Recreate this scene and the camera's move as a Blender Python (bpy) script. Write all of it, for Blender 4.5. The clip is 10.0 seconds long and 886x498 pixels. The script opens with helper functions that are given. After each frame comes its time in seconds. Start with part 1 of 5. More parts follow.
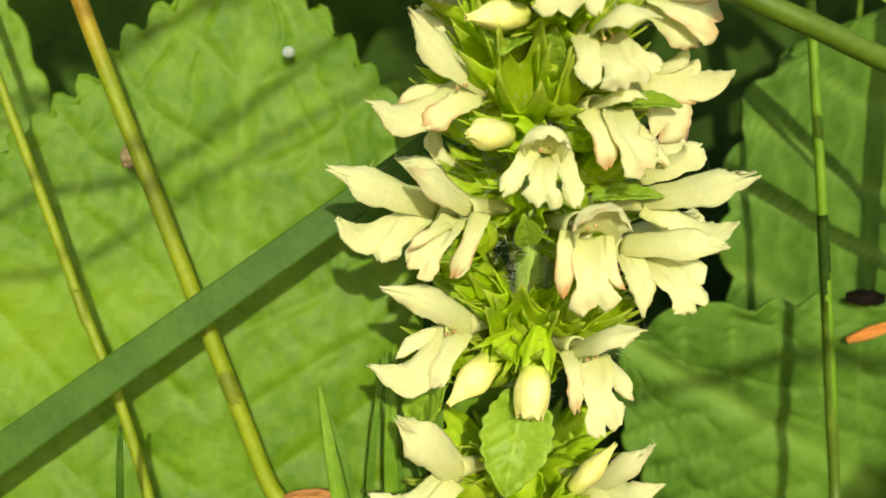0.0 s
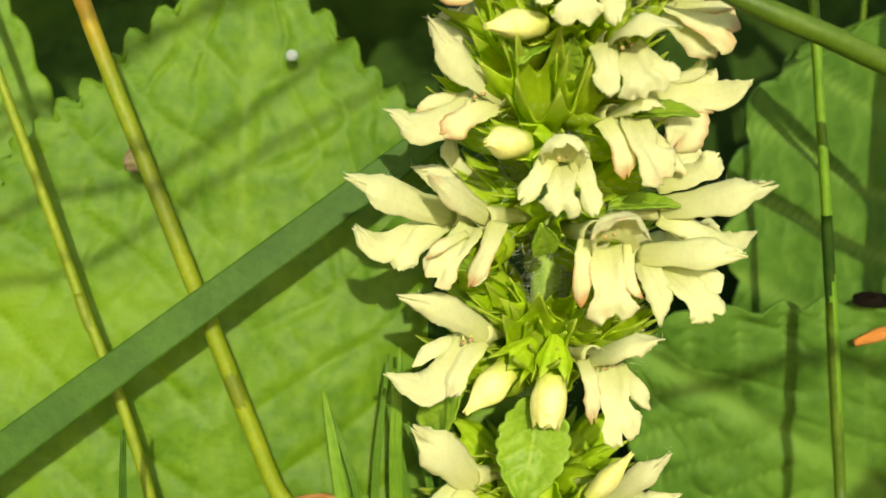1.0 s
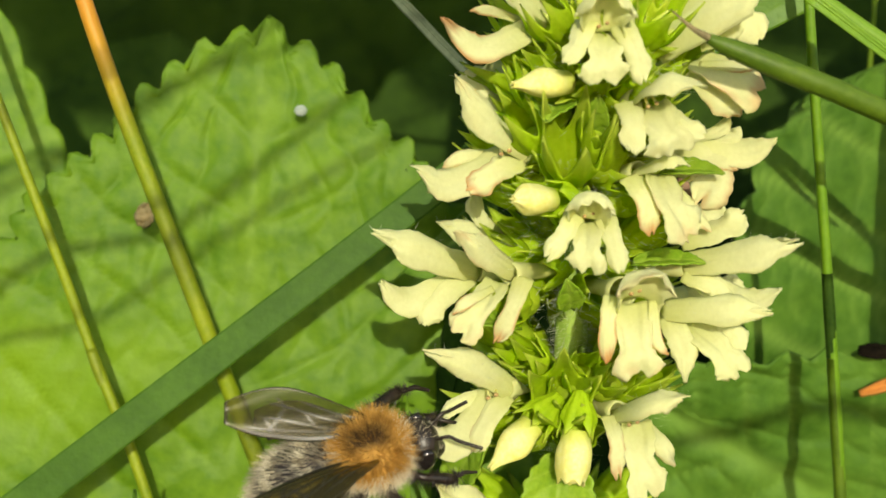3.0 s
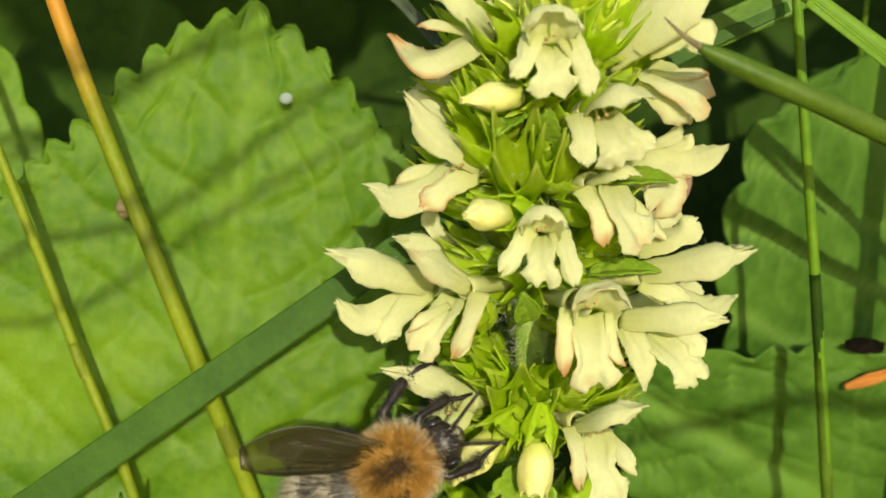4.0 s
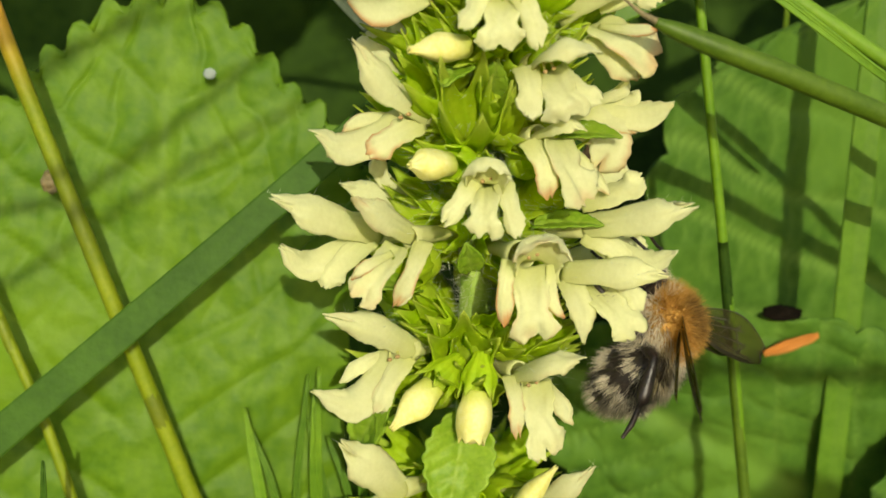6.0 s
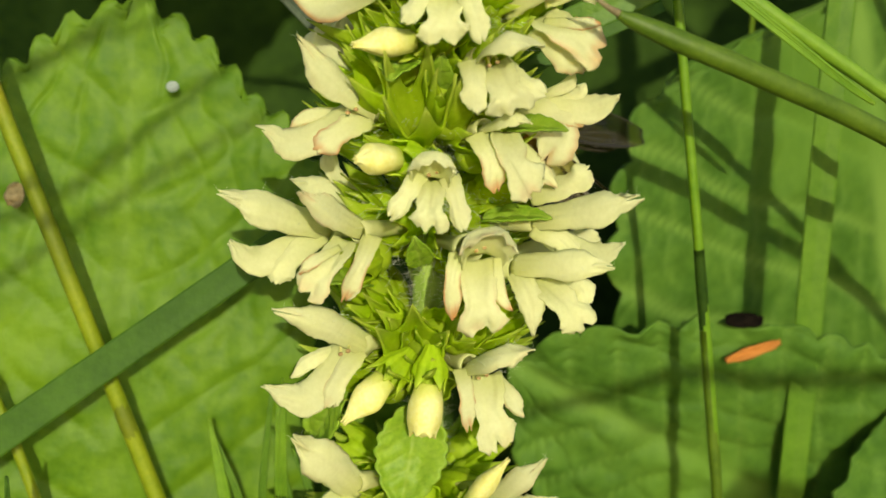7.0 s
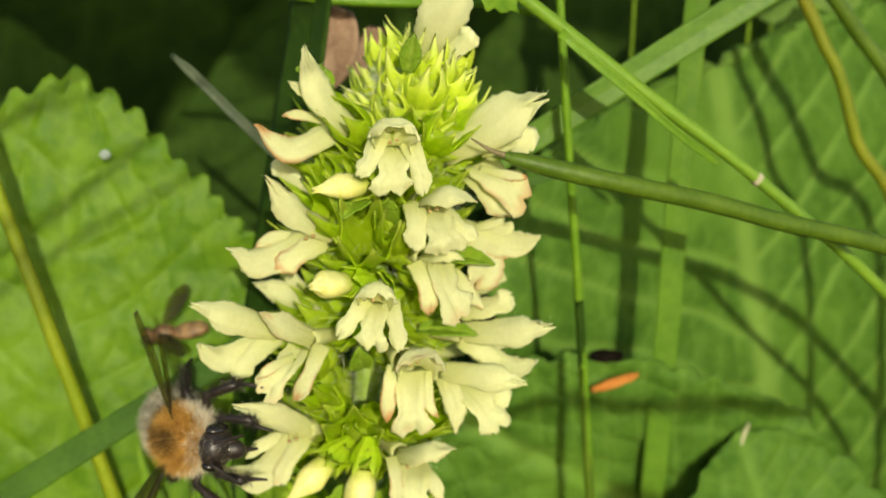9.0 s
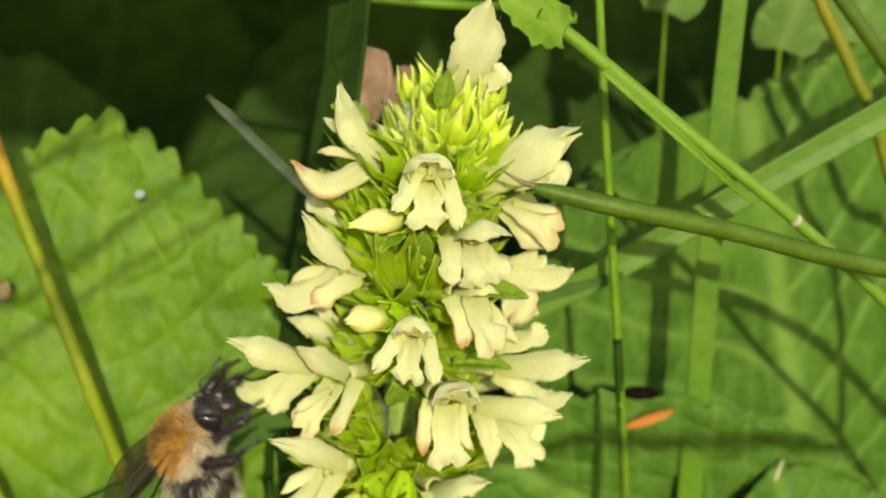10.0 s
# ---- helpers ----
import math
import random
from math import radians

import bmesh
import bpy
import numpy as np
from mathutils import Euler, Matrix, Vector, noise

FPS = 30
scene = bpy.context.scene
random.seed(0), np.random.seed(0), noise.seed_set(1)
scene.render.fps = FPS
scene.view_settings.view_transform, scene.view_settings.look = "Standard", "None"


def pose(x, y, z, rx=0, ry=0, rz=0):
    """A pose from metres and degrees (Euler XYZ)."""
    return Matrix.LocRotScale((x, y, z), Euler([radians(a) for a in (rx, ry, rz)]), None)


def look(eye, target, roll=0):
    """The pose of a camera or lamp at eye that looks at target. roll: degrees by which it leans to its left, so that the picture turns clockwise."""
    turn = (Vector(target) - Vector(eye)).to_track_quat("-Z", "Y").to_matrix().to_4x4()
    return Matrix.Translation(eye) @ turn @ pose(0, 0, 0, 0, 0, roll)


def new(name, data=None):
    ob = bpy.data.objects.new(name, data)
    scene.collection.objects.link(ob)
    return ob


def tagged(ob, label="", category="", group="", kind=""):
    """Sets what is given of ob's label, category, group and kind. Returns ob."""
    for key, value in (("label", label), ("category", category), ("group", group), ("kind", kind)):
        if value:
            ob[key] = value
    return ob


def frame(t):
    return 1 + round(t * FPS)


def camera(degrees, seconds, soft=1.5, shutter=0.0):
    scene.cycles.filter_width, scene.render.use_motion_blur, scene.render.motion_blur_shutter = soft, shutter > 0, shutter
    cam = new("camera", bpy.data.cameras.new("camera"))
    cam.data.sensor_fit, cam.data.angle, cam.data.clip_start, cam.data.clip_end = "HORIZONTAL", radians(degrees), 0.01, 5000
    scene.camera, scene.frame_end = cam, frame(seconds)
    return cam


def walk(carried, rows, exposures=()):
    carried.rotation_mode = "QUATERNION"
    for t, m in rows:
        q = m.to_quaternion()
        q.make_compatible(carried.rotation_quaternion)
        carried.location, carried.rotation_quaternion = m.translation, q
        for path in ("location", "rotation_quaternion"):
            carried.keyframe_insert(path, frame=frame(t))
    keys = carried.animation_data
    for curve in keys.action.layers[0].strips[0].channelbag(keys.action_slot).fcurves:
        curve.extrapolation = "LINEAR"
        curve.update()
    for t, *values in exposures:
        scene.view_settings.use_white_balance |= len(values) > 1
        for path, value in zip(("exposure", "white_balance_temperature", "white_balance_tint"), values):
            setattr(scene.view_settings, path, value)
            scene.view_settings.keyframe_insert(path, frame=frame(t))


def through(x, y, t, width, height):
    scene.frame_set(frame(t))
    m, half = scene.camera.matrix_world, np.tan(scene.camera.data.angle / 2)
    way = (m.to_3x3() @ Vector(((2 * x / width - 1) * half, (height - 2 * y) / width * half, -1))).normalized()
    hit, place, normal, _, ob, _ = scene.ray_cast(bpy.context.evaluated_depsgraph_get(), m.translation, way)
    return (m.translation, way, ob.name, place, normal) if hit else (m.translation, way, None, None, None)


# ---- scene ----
MM = 0.001  # all shapes below are written in millimetres

# ---- camera and its walk: t, x, y, z in mm, yaw, pitch, roll ----
cam = camera(40.0, 10.0, soft=1.6, shutter=0.1)
cam.data.dof.use_dof = True
cam.data.dof.focus_distance = 0.1045
cam.data.dof.aperture_fstop = 31.0
EYES = [
    (0.0, 0.0, 0.0, 250.0, 0.0, -12.0, 0.0), (0.5, -1.4, -0.1, 247.8, 0.02, -11.53, 0.24),
    (1.0, -0.2, 0.2, 248.3, 0.07, -11.08, 0.23), (1.5, -0.4, 0.3, 248.9, 0.02, -11.78, 0.3),
    (2.0, -0.4, 0.2, 249.3, -0.07, -11.35, 0.19), (2.5, 1.3, 0.9, 250.7, 0.69, -11.0, 0.45),
    (2.7, 1.0, 0.2, 251.6, 0.98, -10.54, 0.23), (3.8, -1.1, 2.8, 261.8, -1.25, -15.45, 0.61),
    (4.0, -1.4, 3.7, 261.4, -0.6, -15.35, -0.35), (4.5, 0.1, 3.2, 260.1, 0.39, -15.62, 0.1),
    (5.0, 1.9, 1.9, 259.7, -1.92, -15.76, -0.33), (5.2, 3.1, 1.0, 257.3, -2.32, -15.25, -0.21),
    (6.5, 4.9, 1.1, 261.4, -1.46, -15.93, -0.06), (7.0, 6.9, 1.0, 262.5, -2.19, -16.34, 0.08),
    (7.5, 6.7, 1.7, 264.5, -3.45, -16.11, -0.55), (8.0, 12.4, 2.6, 268.1, -1.26, -17.88, 0.14),
    (8.5, 15.6, -7.3, 273.1, -1.69, -18.25, 0.1), (9.0, 14.0, -14.1, 277.1, -3.63, -18.1, -0.61),
    (9.5, 11.8, -13.4, 277.9, -3.02, -17.42, -0.14), (10.0, 11.6, -13.3, 279.2, -3.14, -17.21, -0.21),
]
walk(cam, [(t, pose(x * MM, y * MM, z * MM, 90 + pitch, roll, yaw)) for t, x, y, z, yaw, pitch, roll in EYES],
     exposures=[(0.0, 0.64, 7600, 9), (2.4, 0.59, 7600, 9), (4.0, 0.44, 7600, 9), (6.5, 0.36, 7600, 9), (8.5, 0.34, 7600, 9), (9.3, 0.46, 7600, 9), (10.0, 0.48, 7600, 9)])

# ---- sky and sun: low behind the camera ----
SUN = Vector((0.10, -0.92, 0.38)).normalized()
sky_world = bpy.data.worlds.new("sky")
scene.world = sky_world
sky_world.use_nodes = True
sky = sky_world.node_tree.nodes.new("ShaderNodeTexSky")
sky.sky_type, sky.sun_disc = "NISHITA", False
sky.sun_elevation = math.asin(SUN.z)
sky.sun_rotation = math.atan2(SUN.x, SUN.y)
sky_world.node_tree.links.new(sky.outputs[0], sky_world.node_tree.nodes["Background"].inputs[0])
sky_world.node_tree.nodes["Background"].inputs[1].default_value = 0.15
sun = new("sun", bpy.data.lights.new("sun", "SUN"))
sun.data.energy, sun.data.angle, sun.data.color = 2.6, radians(0.53), (0.965, 0.975, 0.87)
sun.matrix_world = look(SUN * 2, (0, 0, 0))

# ---- materials ----
def material(name, colours, size, rough=0.5, bump=0.2, relief=None, through=0.0, blend=None, gloss=0.5, random_tint=0.0, fine=6.0, tint=None):
    """colours: dark and light of the mottling; size: its grain in mm; blend: colour where the mesh's 'blend' is 1;
    through: share of light let through; relief: size of the fine relief in mm."""
    m = bpy.data.materials.new(name)
    m.use_nodes = True
    nt, n = m.node_tree, m.node_tree.nodes
    for old in list(n):
        n.remove(old)
    link = nt.links.new
    out = n.new("ShaderNodeOutputMaterial")
    p = n.new("ShaderNodeBsdfPrincipled")
    co = n.new("ShaderNodeTexCoord")
    coarse, grain = n.new("ShaderNodeTexNoise"), n.new("ShaderNodeTexNoise")
    coarse.inputs["Scale"].default_value, coarse.inputs["Detail"].default_value = 1000 / size, 3
    grain.inputs["Scale"].default_value, grain.inputs["Detail"].default_value = 1000 * fine / size, 4
    for tex in (coarse, grain):
        link(co.outputs["Object"], tex.inputs["Vector"])
    mix = n.new("ShaderNodeMix")
    mix.data_type = "FLOAT"
    mix.inputs[0].default_value = 0.4
    link(coarse.outputs["Fac"], mix.inputs[2]), link(grain.outputs["Fac"], mix.inputs[3])
    ramp = n.new("ShaderNodeValToRGB")
    ramp.color_ramp.elements[0].position, ramp.color_ramp.elements[1].position = 0.36, 0.64
    ramp.color_ramp.elements[0].color, ramp.color_ramp.elements[1].color = (*colours[0], 1), (*colours[1], 1)
    link(mix.outputs[0], ramp.inputs[0])
    colour = ramp.outputs[0]
    if blend:
        at = n.new("ShaderNodeAttribute")
        at.attribute_name = "blend"
        add = n.new("ShaderNodeMix")
        add.data_type = "RGBA"
        link(at.outputs["Fac"], add.inputs[0]), link(colour, add.inputs[6])
        add.inputs[7].default_value = (*blend, 1)
        colour = add.outputs[2]
    if tint:
        at2 = n.new("ShaderNodeAttribute")
        at2.attribute_name = "tone"
        add2 = n.new("ShaderNodeMix")
        add2.data_type = "RGBA"
        link(at2.outputs["Fac"], add2.inputs[0]), link(colour, add2.inputs[6])
        add2.inputs[7].default_value = (*tint, 1)
        colour = add2.outputs[2]
    if random_tint:
        info, hsv, rng = n.new("ShaderNodeObjectInfo"), n.new("ShaderNodeHueSaturation"), n.new("ShaderNodeMapRange")
        link(info.outputs["Random"], rng.inputs["Value"])
        rng.inputs["To Min"].default_value, rng.inputs["To Max"].default_value = 1 - random_tint, 1 + random_tint
        link(rng.outputs[0], hsv.inputs["Value"]), link(colour, hsv.inputs["Color"])
        colour = hsv.outputs[0]
    link(colour, p.inputs["Base Color"])
    p.inputs["Roughness"].default_value = rough
    p.inputs["Specular IOR Level"].default_value = gloss
    b = n.new("ShaderNodeBump")
    b.inputs["Strength"].default_value, b.inputs["Distance"].default_value = bump, (relief or size * 0.2) * 0.25 * MM
    rel = n.new("ShaderNodeTexNoise")
    rel.inputs["Scale"].default_value, rel.inputs["Detail"].default_value = 1000 / (relief or size * 0.2), 3
    link(co.outputs["Object"], rel.inputs["Vector"])
    link(rel.outputs["Fac"], b.inputs["Height"])
    link(b.outputs[0], p.inputs["Normal"])
    shader = p.outputs[0]
    if through:
        tr, ms = n.new("ShaderNodeBsdfTranslucent"), n.new("ShaderNodeMixShader")
        link(colour, tr.inputs["Color"]), link(b.outputs[0], tr.inputs["Normal"])
        ms.inputs[0].default_value = through
        link(shader, ms.inputs[1]), link(tr.outputs[0], ms.inputs[2])
        shader = ms.outputs[0]
    link(shader, out.inputs[0])
    return m


PETAL = material("petal", ((0.77, 0.78, 0.43), (0.86, 0.87, 0.53)), 2.2, 0.8, 0.35, 0.40, 0.46, (0.70, 0.34, 0.12), 0.10, random_tint=0.05, tint=(0.60, 0.64, 0.16))
BUD = material("bud", ((0.80, 0.76, 0.20), (0.88, 0.86, 0.38)), 2.0, 0.5, 0.5, 0.5, 0.18, (0.45, 0.52, 0.05), 0.35)
ANTHER = material("anther", ((0.34, 0.20, 0.07), (0.56, 0.38, 0.16)), 0.5, 0.6, 0.3, 0.2)
CALYX = material("calyx", ((0.40, 0.60, 0.016), (0.58, 0.76, 0.040)), 3.0, 0.55, 0.3, 0.5, 0.55, (0.60, 0.68, 0.12), 0.3, random_tint=0.12)
STEM = material("stem", ((0.20, 0.33, 0.04), (0.36, 0.50, 0.11)), 2.0, 0.6, 0.5, 0.4, 0.0, None, 0.3)
BRACT = material("bract", ((0.18, 0.34, 0.018), (0.30, 0.47, 0.035)), 2.5, 0.5, 0.5, 0.5, 0.35, (0.36, 0.50, 0.07), 0.35, random_tint=0.1)
HAIR = material("hair", ((0.70, 0.74, 0.50), (0.85, 0.88, 0.70)), 4.0, 0.6, 0.0, 1.0, 0.4)
LEAF = material("broad_leaf", ((0.080, 0.190, 0.007), (0.145, 0.282, 0.013)), 5.0, 0.55, 0.45, 1.6, 0.18, (0.24, 0.39, 0.040), 0.25, random_tint=0.06, tint=(0.19, 0.34, 0.014), fine=4)
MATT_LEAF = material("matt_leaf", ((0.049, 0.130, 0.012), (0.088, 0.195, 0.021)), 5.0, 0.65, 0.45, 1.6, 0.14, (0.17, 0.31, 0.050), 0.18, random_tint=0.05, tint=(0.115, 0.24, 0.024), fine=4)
CLOVER = material("clover_leaf", ((0.105, 0.215, 0.036), (0.165, 0.300, 0.060)), 4.0, 0.6, 0.4, 1.0, 0.15, (0.27, 0.40, 0.12), 0.25, random_tint=0.06)
# a darker leaf green with the thicket's shade put into it
SHADE_LEAF = material("shaded_undergrowth", ((0.016, 0.040, 0.003), (0.036, 0.078, 0.006)), 9.0, 0.75, 0.6, 1.2, 0.08, (0.05, 0.10, 0.012), 0.12, random_tint=0.2)
# blade green darkened to stand for shade
SHADE_BLADE = material("shaded_blade", ((0.013, 0.040, 0.003), (0.030, 0.068, 0.006)), 3.0, 0.75, 0.5, 0.5, 0.0, (0.05, 0.09, 0.015), 0.12)
TIP = material("tip_calyx", ((0.50, 0.68, 0.025), (0.70, 0.83, 0.070)), 2.0, 0.5, 0.4, 0.4, 0.30, (0.84, 0.86, 0.32), 0.35, random_tint=0.12)
ROLLED = material("rolled_blade", ((0.055, 0.110, 0.006), (0.095, 0.165, 0.012)), 4.0, 0.5, 0.4, 0.5, 0.05, None, 0.3)
BLADE = material("grass_blade", ((0.034, 0.098, 0.006), (0.057, 0.142, 0.011)), 5.0, 0.58, 0.4, 0.6, 0.15, (0.09, 0.20, 0.02), 0.22)
BRIGHT_BLADE = material("bright_grass", ((0.12, 0.27, 0.012), (0.19, 0.36, 0.022)), 5.0, 0.45, 0.4, 0.6, 0.22, (0.27, 0.42, 0.06), 0.4)
MEADOW_BLADE = material("meadow_blade", ((0.075, 0.185, 0.010), (0.125, 0.260, 0.018)), 5.0, 0.5, 0.4, 0.6, 0.20, (0.14, 0.27, 0.03), 0.35)
RIPE_STALK = material("ripe_stalk", ((0.17, 0.250, 0.008), (0.260, 0.325, 0.016)), 3.0, 0.5, 0.4, 0.5, 0.1, (0.70, 0.27, 0.03), 0.4, tint=(0.06, 0.075, 0.008))
DRY = material("dry_leaf", ((0.22, 0.11, 0.035), (0.44, 0.23, 0.08)), 2.5, 0.75, 0.6, 0.6, 0.15, (0.72, 0.27, 0.05), 0.2, random_tint=0.2)
WITHERED = material("withered_tip", ((0.12, 0.10, 0.04), (0.26, 0.20, 0.09)), 1.5, 0.7, 0.4, 0.5)
BLOOM = material("faded_bloom", ((0.26, 0.15, 0.09), (0.46, 0.30, 0.19)), 3.0, 0.8, 0.6, 0.8, 0.2)
FLY = material("fly_brown", ((0.09, 0.05, 0.025), (0.26, 0.15, 0.07)), 0.8, 0.5, 0.3, 0.3, 0.0, (0.40, 0.24, 0.10), 0.4)
STRAW = material("straw", ((0.36, 0.32, 0.20), (0.52, 0.48, 0.32)), 3.0, 0.7, 0.4, 0.5)
GREY_BLADE = material("faded_blade", ((0.055, 0.085, 0.042), (0.095, 0.130, 0.068)), 3.0, 0.6, 0.3, 0.5, 0.2)
DROP = material("white_speck", ((0.20, 0.27, 0.22), (0.32, 0.37, 0.34)), 1.0, 0.6, 0.2, 0.3)
# near-black that paints the shade in a gap between two leaves
GAP_SHADE = material("dark_gap", ((0.003, 0.003, 0.002), (0.012, 0.009, 0.006)), 3.0, 0.95, 0.5, 0.6, gloss=0.03)
SOIL = material("soil", ((0.012, 0.009, 0.006), (0.045, 0.033, 0.022)), 14.0, 0.95, 1.0, 3.0)
CHITIN = material("chitin", ((0.009, 0.007, 0.006), (0.032, 0.021, 0.015)), 0.6, 0.40, 0.7, 0.25, gloss=0.5)
EYE = material("eye", ((0.008, 0.007, 0.007), (0.02, 0.015, 0.013)), 0.5, 0.12, 0.1, 0.1, gloss=0.7)
FUR_GINGER = material("ginger_fur", ((0.40, 0.20, 0.035), (0.80, 0.48, 0.13)), 0.9, 0.75, 0.2, 0.3, 0.30, (0.06, 0.035, 0.018), 0.2)
FUR_ABDOMEN = material("abdomen_fur", ((0.34, 0.29, 0.19), (0.78, 0.72, 0.56)), 0.9, 0.75, 0.2, 0.3, 0.25, (0.022, 0.018, 0.016), 0.2)
FUR_PALE = material("pale_fur", ((0.60, 0.52, 0.37), (0.84, 0.77, 0.60)), 1.2, 0.75, 0.2, 0.3, 0.30, (0.035, 0.028, 0.024), 0.2)


def wing_material():
    m = bpy.data.materials.new("wing_membrane")
    m.use_nodes = True
    nt, n = m.node_tree, m.node_tree.nodes
    p, out = n["Principled BSDF"], n["Material Output"]
    p.inputs["Roughness"].default_value = 0.35
    tone = n.new("ShaderNodeMix")
    tone.data_type = "RGBA"
    tone.inputs[6].default_value, tone.inputs[7].default_value = (0.10, 0.09, 0.04, 1), (0.010, 0.008, 0.006, 1)
    nt.links.new(tone.outputs[2], p.inputs["Base Color"])
    tr, ms, at, rng = n.new("ShaderNodeBsdfTransparent"), n.new("ShaderNodeMixShader"), n.new("ShaderNodeAttribute"), n.new("ShaderNodeMapRange")
    tr.inputs["Color"].default_value = (0.70, 0.66, 0.42, 1)
    at.attribute_name = "blend"
    rng.inputs["To Min"].default_value, rng.inputs["To Max"].default_value = 0.84, 0.04
    nt.links.new(at.outputs["Fac"], rng.inputs["Value"]), nt.links.new(at.outputs["Fac"], tone.inputs[0])
    nt.links.new(rng.outputs[0], ms.inputs[0])
    nt.links.new(p.outputs[0], ms.inputs[1]), nt.links.new(tr.outputs[0], ms.inputs[2])
    nt.links.new(ms.outputs[0], out.inputs[0])
    return m


WING = wing_material()


# ---- mesh helpers (millimetres) ----
V = Vector


def smooth(a, b, x):
    t = min(1.0, max(0.0, (x - a) / (b - a)))
    return t * t * (3 - 2 * t)


def layers(bm):
    return (bm.verts.layers.float.get("blend") or bm.verts.layers.float.new("blend"),
            bm.verts.layers.float.get("tone") or bm.verts.layers.float.new("tone"))


def shell(bm, fn, nu, nv, thick, closed=False):
    """A thin sheet with two sides and a rim. fn(u, v) gives a place and, if it likes, blend and tone; u, v run from 0 to 1."""
    bl, to = layers(bm)
    cols = nu if closed else nu + 1
    got = [[fn(i / nu, j / nv) for i in range(cols)] for j in range(nv + 1)]
    pts = [[g[0] if isinstance(g, tuple) else g for g in row] for row in got]
    top, low = [], []
    for j in range(nv + 1):
        a, b = [], []
        for i in range(cols):
            i0, i1 = ((i - 1) % cols, (i + 1) % cols) if closed else (max(i - 1, 0), min(i + 1, cols - 1))
            du = pts[j][i1] - pts[j][i0]
            dv = pts[min(j + 1, nv)][i] - pts[max(j - 1, 0)][i]
            nrm = du.cross(dv)
            nrm = nrm.normalized() if nrm.length > 1e-9 else V((0, 0, 1))
            for lst, s in ((a, 0.5), (b, -0.5)):
                vert = bm.verts.new(pts[j][i] + nrm * thick * s)
                g = got[j][i]
                if isinstance(g, tuple):
                    vert[bl] = g[1]
                    vert[to] = g[2] if len(g) > 2 else 0.0
                lst.append(vert)
        top.append(a), low.append(b)
    span = cols if closed else cols - 1
    for j in range(nv):
        for i in range(span):
            k = (i + 1) % cols
            bm.faces.new((top[j][i], top[j][k], top[j + 1][k], top[j + 1][i]))
            bm.faces.new((low[j][i], low[j + 1][i], low[j + 1][k], low[j][k]))
    for i in range(span):
        k = (i + 1) % cols
        bm.faces.new((top[0][k], top[0][i], low[0][i], low[0][k]))
        bm.faces.new((top[nv][i], top[nv][k], low[nv][k], low[nv][i]))
    if not closed:
        for j in range(nv):
            bm.faces.new((top[j][0], top[j + 1][0], low[j + 1][0], low[j][0]))
            bm.faces.new((top[j + 1][-1], top[j][-1], low[j][-1], low[j + 1][-1]))
    return bm


def spline(points, count):
    """Points on a smooth line through the given ones."""
    p = [V(q) for q in points]
    p = [p[0] * 2 - p[1]] + p + [p[-1] * 2 - p[-2]]
    out = []
    for k in range(count):
        x = k / (count - 1) * (len(p) - 3)
        i = min(int(x), len(p) - 4)
        t = x - i
        a, b, c, d = p[i:i + 4]
        out.append(0.5 * ((2 * b) + (c - a) * t + (2 * a - 5 * b + 4 * c - d) * t * t + (3 * b - a - 3 * c + d) * t ** 3))
    return out


def tube(bm, points, radius, seg=8, blend=None, tone=None, flat=1.0, corners=0.0):
    """A tapered rod along points; radius, blend and tone are functions of 0..1. corners: how square its section is."""
    bl, to = layers(bm)
    n = len(points)
    rings = []
    side = None
    for k, p in enumerate(points):
        t = (points[min(k + 1, n - 1)] - points[max(k - 1, 0)]).normalized()
        if side is None:
            side = t.cross(V((0, 1, 0.01))).normalized()
        side = (side - t * side.dot(t)).normalized()
        up = side.cross(t)
        s = k / (n - 1)
        ring = []
        for a in range(seg):
            w = 2 * math.pi * (a + 0.5) / seg
            r = radius(s) * (1 + corners * math.cos(4 * w))
            vert = bm.verts.new(p + (side * math.cos(w) + up * math.sin(w) * flat) * r)
            vert[bl] = blend(s) if blend else 0.0
            vert[to] = tone(s) if tone else 0.0
            ring.append(vert)
        rings.append(ring)
    for a, b in zip(rings, rings[1:]):
        for i in range(seg):
            bm.faces.new((a[i], a[(i + 1) % seg], b[(i + 1) % seg], b[i]))
    bm.faces.new(rings[0]), bm.faces.new(rings[-1][::-1])
    return bm


def ball(bm, centre, radii, turn=None, nu=14, nv=9, blend=None):
    """An egg; blend is a function of the unit direction."""
    bl, _ = layers(bm)
    turn = turn or Matrix.Identity(3)
    rows = []
    for j in range(1, nv):
        e = math.pi * j / nv
        row = []
        for i in range(nu):
            w = 2 * math.pi * i / nu
            d = V((math.sin(e) * math.cos(w), math.sin(e) * math.sin(w), math.cos(e)))
            vert = bm.verts.new(V(centre) + turn @ V((d.x * radii[0], d.y * radii[1], d.z * radii[2])))
            vert[bl] = blend(d) if blend else 0.0
            row.append(vert)
        rows.append(row)
    ends = []
    for s in (1, -1):
        vert = bm.verts.new(V(centre) + turn @ V((0, 0, s * radii[2])))
        vert[bl] = blend(V((0, 0, s))) if blend else 0.0
        ends.append(vert)
    for a, b in zip(rows, rows[1:]):
        for i in range(nu):
            bm.faces.new((a[i], b[i], b[(i + 1) % nu], a[(i + 1) % nu]))
    for i in range(nu):
        bm.faces.new((ends[0], rows[0][i], rows[0][(i + 1) % nu]))
        bm.faces.new((ends[1], rows[-1][(i + 1) % nu], rows[-1][i]))
    return bm


